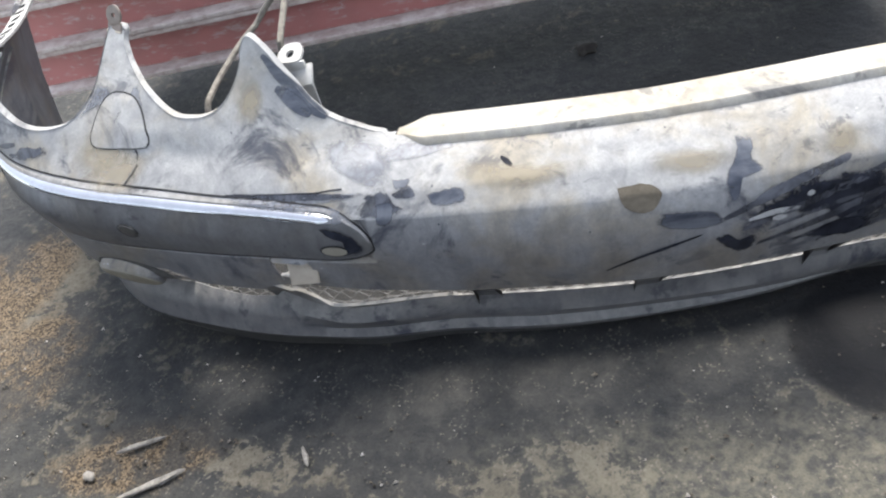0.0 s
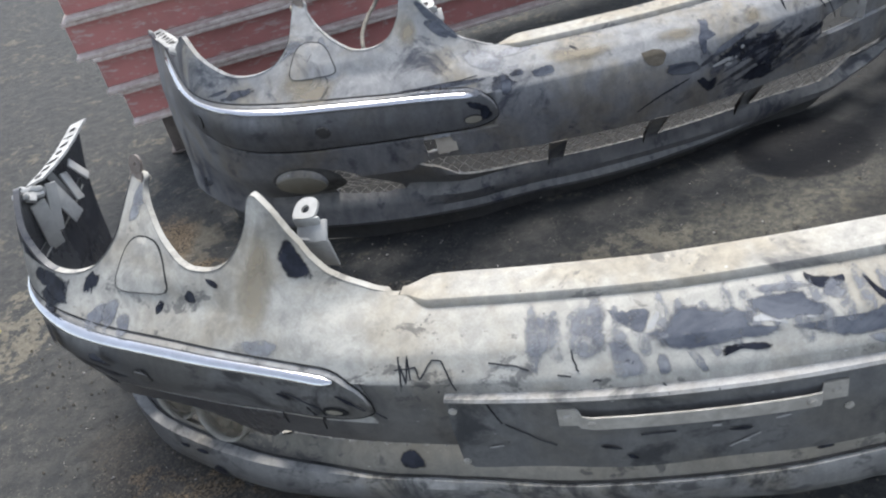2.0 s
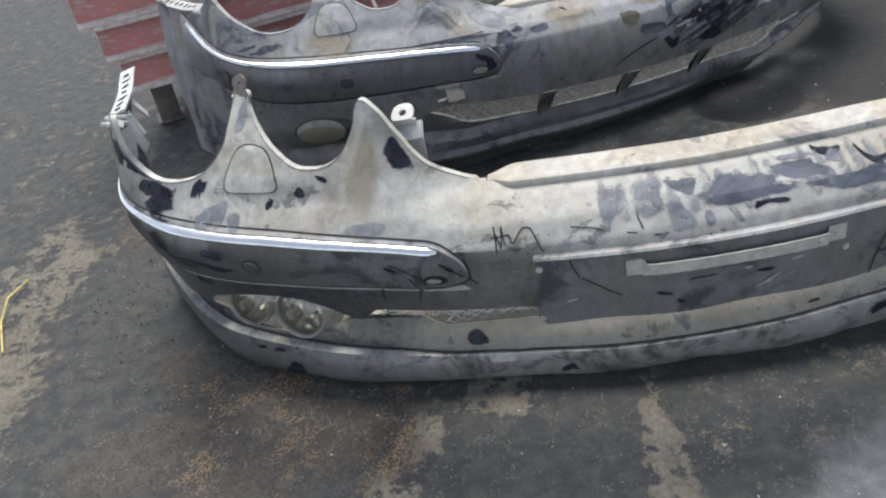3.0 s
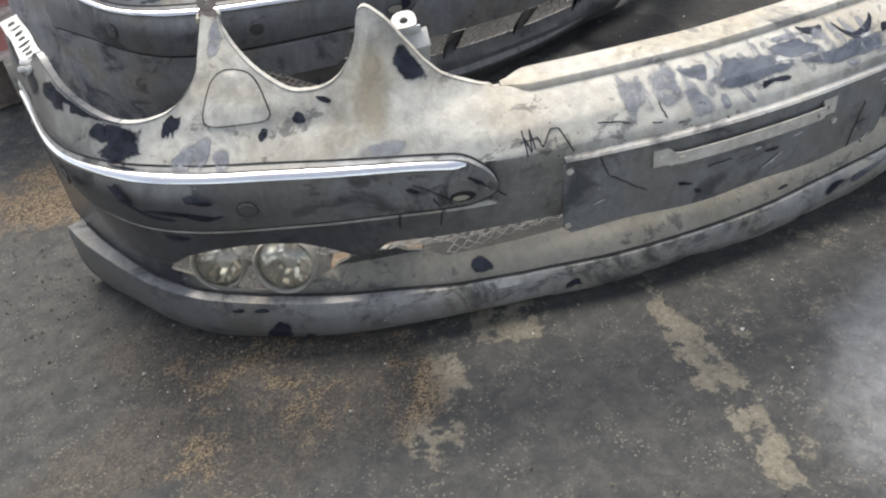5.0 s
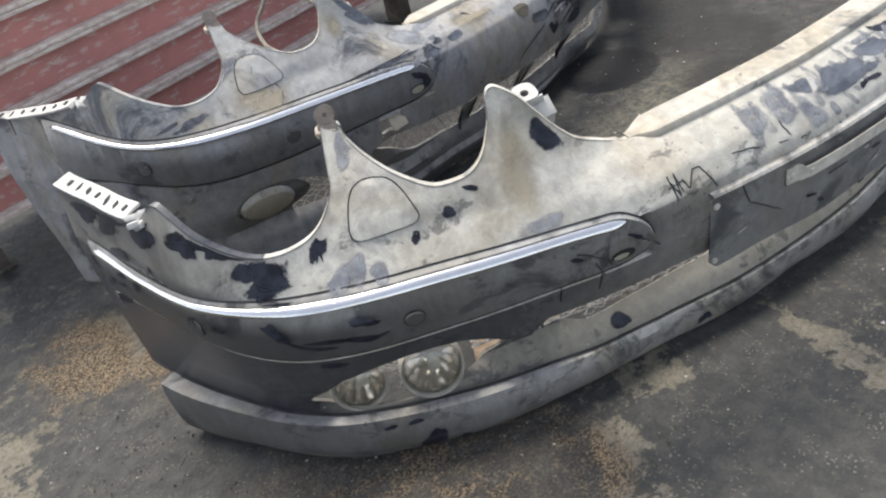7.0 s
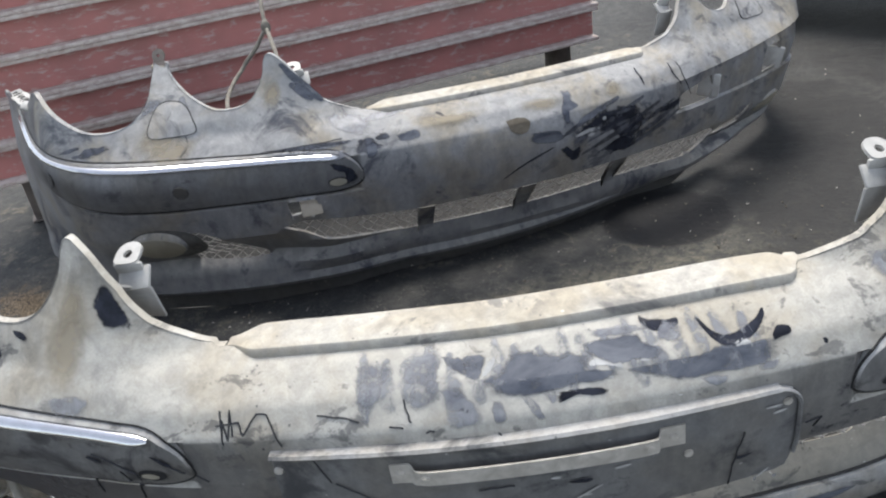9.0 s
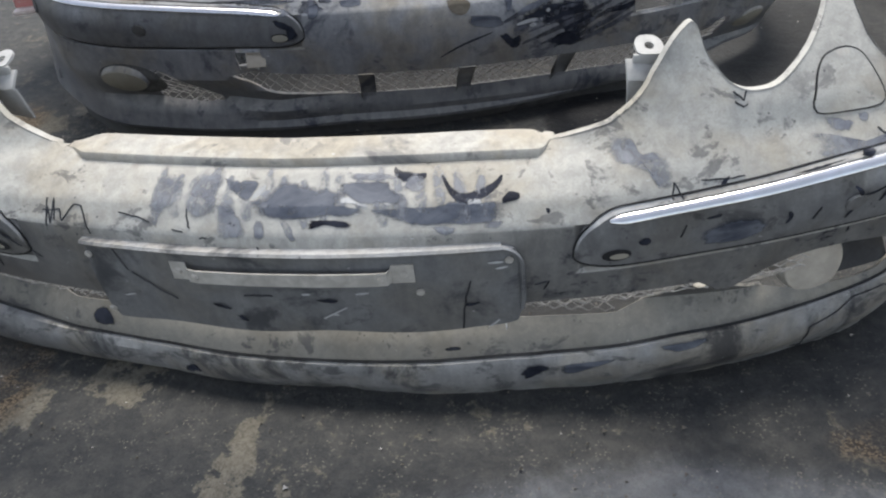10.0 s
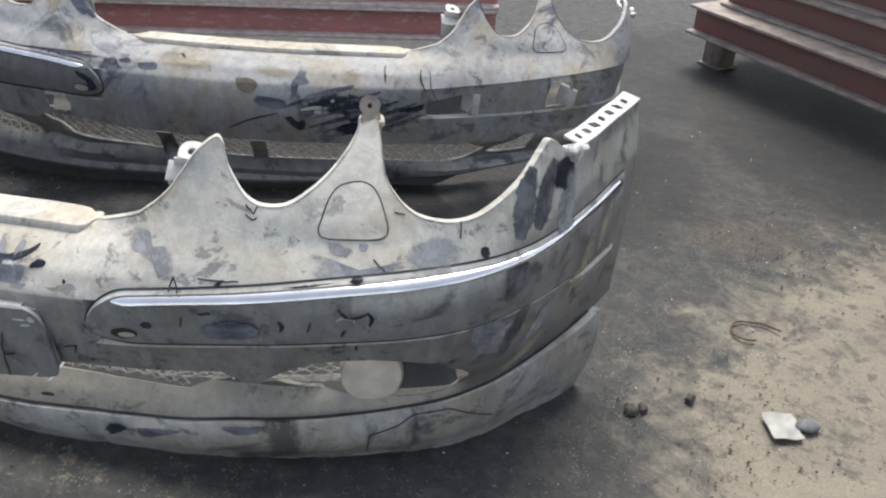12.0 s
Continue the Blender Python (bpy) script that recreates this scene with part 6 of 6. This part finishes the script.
# a second stack further off; upper layers and rear rows are unseen, added for shade
q0, q1 = Vector((.70, 2.11)), Vector((1.26, 1.57))
dirn = (q1 - q0).normalized()
ang2 = math.degrees(math.atan2(dirn.y, dirn.x))
back2 = Vector((-dirn.y, dirn.x))
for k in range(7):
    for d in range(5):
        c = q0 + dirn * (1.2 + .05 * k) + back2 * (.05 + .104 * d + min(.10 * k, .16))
        girder(pose(c.x, c.y, .110 + k * .0955, 0, 0, ang2 + min(.8 * k, 1.6)), 2.4, "red steel girder in a second stack, shade in its colour", "second girder stack", shaded_red, shaded_edge)
for s in (.06, 2.2):
    p = q0 + dirn * s + back2 * .12
    foot(p.x, p.y, ang2, .110, .075)

# rope hanging down the girders
rope = thing("rope", pose(0, 0, 0), "grimy thin rope hanging down the girder stack", "rope")
for pts in ([(-.66, 1.22, .635), (-.645, 1.10, .60), (-.63, .95, .515), (-.622, .906, .478)], [(-.622, .906, .478), (-.65, .89, .44), (-.684, .873, .405), (-.70, .80, .385), (-.69, .727, .378), (-.685, .70, .30), (-.69, .71, .12)], [(-.622, .906, .478), (-.605, .85, .46), (-.584, .775, .435), (-.58, .76, .36), (-.60, .78, .2)]):
    P = even_curve([p[:2] for p in pts], 36)[1]
    seg = np.r_[0, np.cumsum([math.dist(a[:2], c[:2]) for a, c in zip(pts, pts[1:])])]
    zz = np.interp(np.linspace(0, seg[-1], 36), seg, [p[2] for p in pts])
    bm = bmesh.new()
    tube(bm, [(x, y, z) for (x, y), z in zip(P, zz)], .0042, 8)
    part("rope_strand", bm, rope_mat, rope)
bm = bmesh.new()
bmesh.ops.create_uvsphere(bm, u_segments=12, v_segments=8, radius=.010, matrix=Matrix.Translation((-.622, .906, .478)) @ Matrix.Diagonal((1, 1, 1.5, 1)))
part("knot", bm, rope_mat, rope)

# litter
sheet = thing("plastic_scrap", pose(.985, .33, .004, 0, 0, 20), "crumpled square of pale plastic on the ground", "scrap")
bm = bmesh.new()
bmesh.ops.create_grid(bm, x_segments=14, y_segments=14, size=.029)
for v in bm.verts:
    v.co.x *= .85
    v.co.z = .006 * noise.noise((v.co.x * 40, v.co.y * 40, 2)) + .004
thicken(bm, .001)
part("sheet", bm, paper_mat, sheet)
cap = thing("grey_lump", pose(1.025, .345, .006, 0, 0, 30), "flat grey lump of rubber beside the plastic scrap", "scrap")
bm = bmesh.new()
bmesh.ops.create_icosphere(bm, subdivisions=3, radius=1, matrix=Matrix.Diagonal((.022, .014, .008, 1)))
for v in bm.verts:
    v.co *= 1 + .25 * noise.noise(v.co * 60)
part("lump", bm, simple("grey_rubber", (0.10, 0.105, 0.11), 0.8), cap)
hook = thing("wire_hook", pose(.93, .58, .004, 0, 0, 0), "rusty bent wire hook lying on the ground", "wire")
bm = bmesh.new()
tube(bm, [(-.028 * math.cos(a) - .0, .030 * math.sin(a), .001 * math.sin(3 * a)) for a in np.linspace(-2.2, 1.6, 16)] + [(.03, .033, 0), (.06, .018, .002)], .0020, 6)
part("wire", bm, rust_mat, hook)
straw = thing("straw", pose(0, 0, 0), "thin yellow straw lying on the ground", "straw")
bm = bmesh.new()
tube(bm, [(-1.53, .46, .004), (-1.545, .39, .012), (-1.53, .31, .010), (-1.495, .22, .004)], .0022, 6)
part("stalk", bm, simple("yellow_straw", (0.55, 0.45, 0.12), 0.6), straw)
nut = thing("black_cap", pose(.25, 1.60, .018, 70, 0, 30), "small black round cap lying on the ground", "cap")
bm = bmesh.new()
disc(bm, Matrix(), .026, .034, 20, .003)
part("shell", bm, black_mat, nut)
for i, (x, y, l, w, turn) in enumerate([(-.81, .44, .036, .0045, 35), (-.76, .385, .050, .005, 40), (-.56, .47, .014, .004, -50), (-.86, .38, .009, .007, 0), (-.39, 1.45, .022, .018, 20), (.84, .35, .008, .0112, 0), (.75, .29, .012, .0118, 0), (.77, .30, .008, .0112, 0)]):
    s = thing("splinter" if w < .011 else "clod", pose(x, y, .004, 0, 0, turn), "pale flat splinter lying on the ground" if w < .011 else "dark clod of dirt on the ground", "splinter" if w < .011 else "clod", "ground litter")
    bm = bmesh.new()
    bmesh.ops.create_icosphere(bm, subdivisions=2, radius=1, matrix=Matrix.Diagonal((l, w, .004 if w < .011 else w * .6, 1)))
    for v in bm.verts:
        v.co *= 1 + .55 * noise.noise(v.co * 120 + Vector((i, 0, 0)))
    part("piece", bm, stone_mat if w < .011 else clod_mat, s)

# grit
rnd = random.Random(4)
verts, faces = [], []
for i in range(5200):
    x, y = rnd.gauss(-.1, .75), rnd.gauss(.35, .7)
    if i % 3 == 0:
        cx, cy = ((-.98, .02), (-1.2, .35), (-.75, .42), (.9, .35), (1.0, .95))[i % 5]
        x, y = rnd.gauss(cx, .14), rnd.gauss(cy, .12)
    r = rnd.choice((.0012, .0015, .002, .002, .003)) * rnd.uniform(.7, 1.4)
    b = len(verts)
    for dx, dy, dz in ((1, 0, 0), (-.5, .87, 0), (-.5, -.87, 0), (0, 0, 1), (0, 0, -.6)):
        verts.append((x + dx * r * rnd.uniform(.7, 1.3), y + dy * r * rnd.uniform(.7, 1.3), .0006 + dz * r * .8))
    faces += [(b, b + 1, b + 3), (b + 1, b + 2, b + 3), (b + 2, b, b + 3), (b + 1, b, b + 4), (b + 2, b + 1, b + 4), (b, b + 2, b + 4)]
me = bpy.data.meshes.new("grit")
me.from_pydata(verts, [], faces)
gt = Mat("grit_mix")
ri = gt.t.nodes.new("ShaderNodeNewGeometry").outputs["Random Per Island"]
gt.set(Base_Color=gt.mix(ri, (0.04, 0.036, 0.032), gt.mix(gt.ramp(ri, 0.88, 1.0), (0.15, 0.125, 0.095), (0.45, 0.42, 0.38))), Roughness=0.9)
me.materials.append(gt.m)
tagged(new("grit", me), "scattered grit and dirt crumbs on the yard", "grit", kind="stuff")
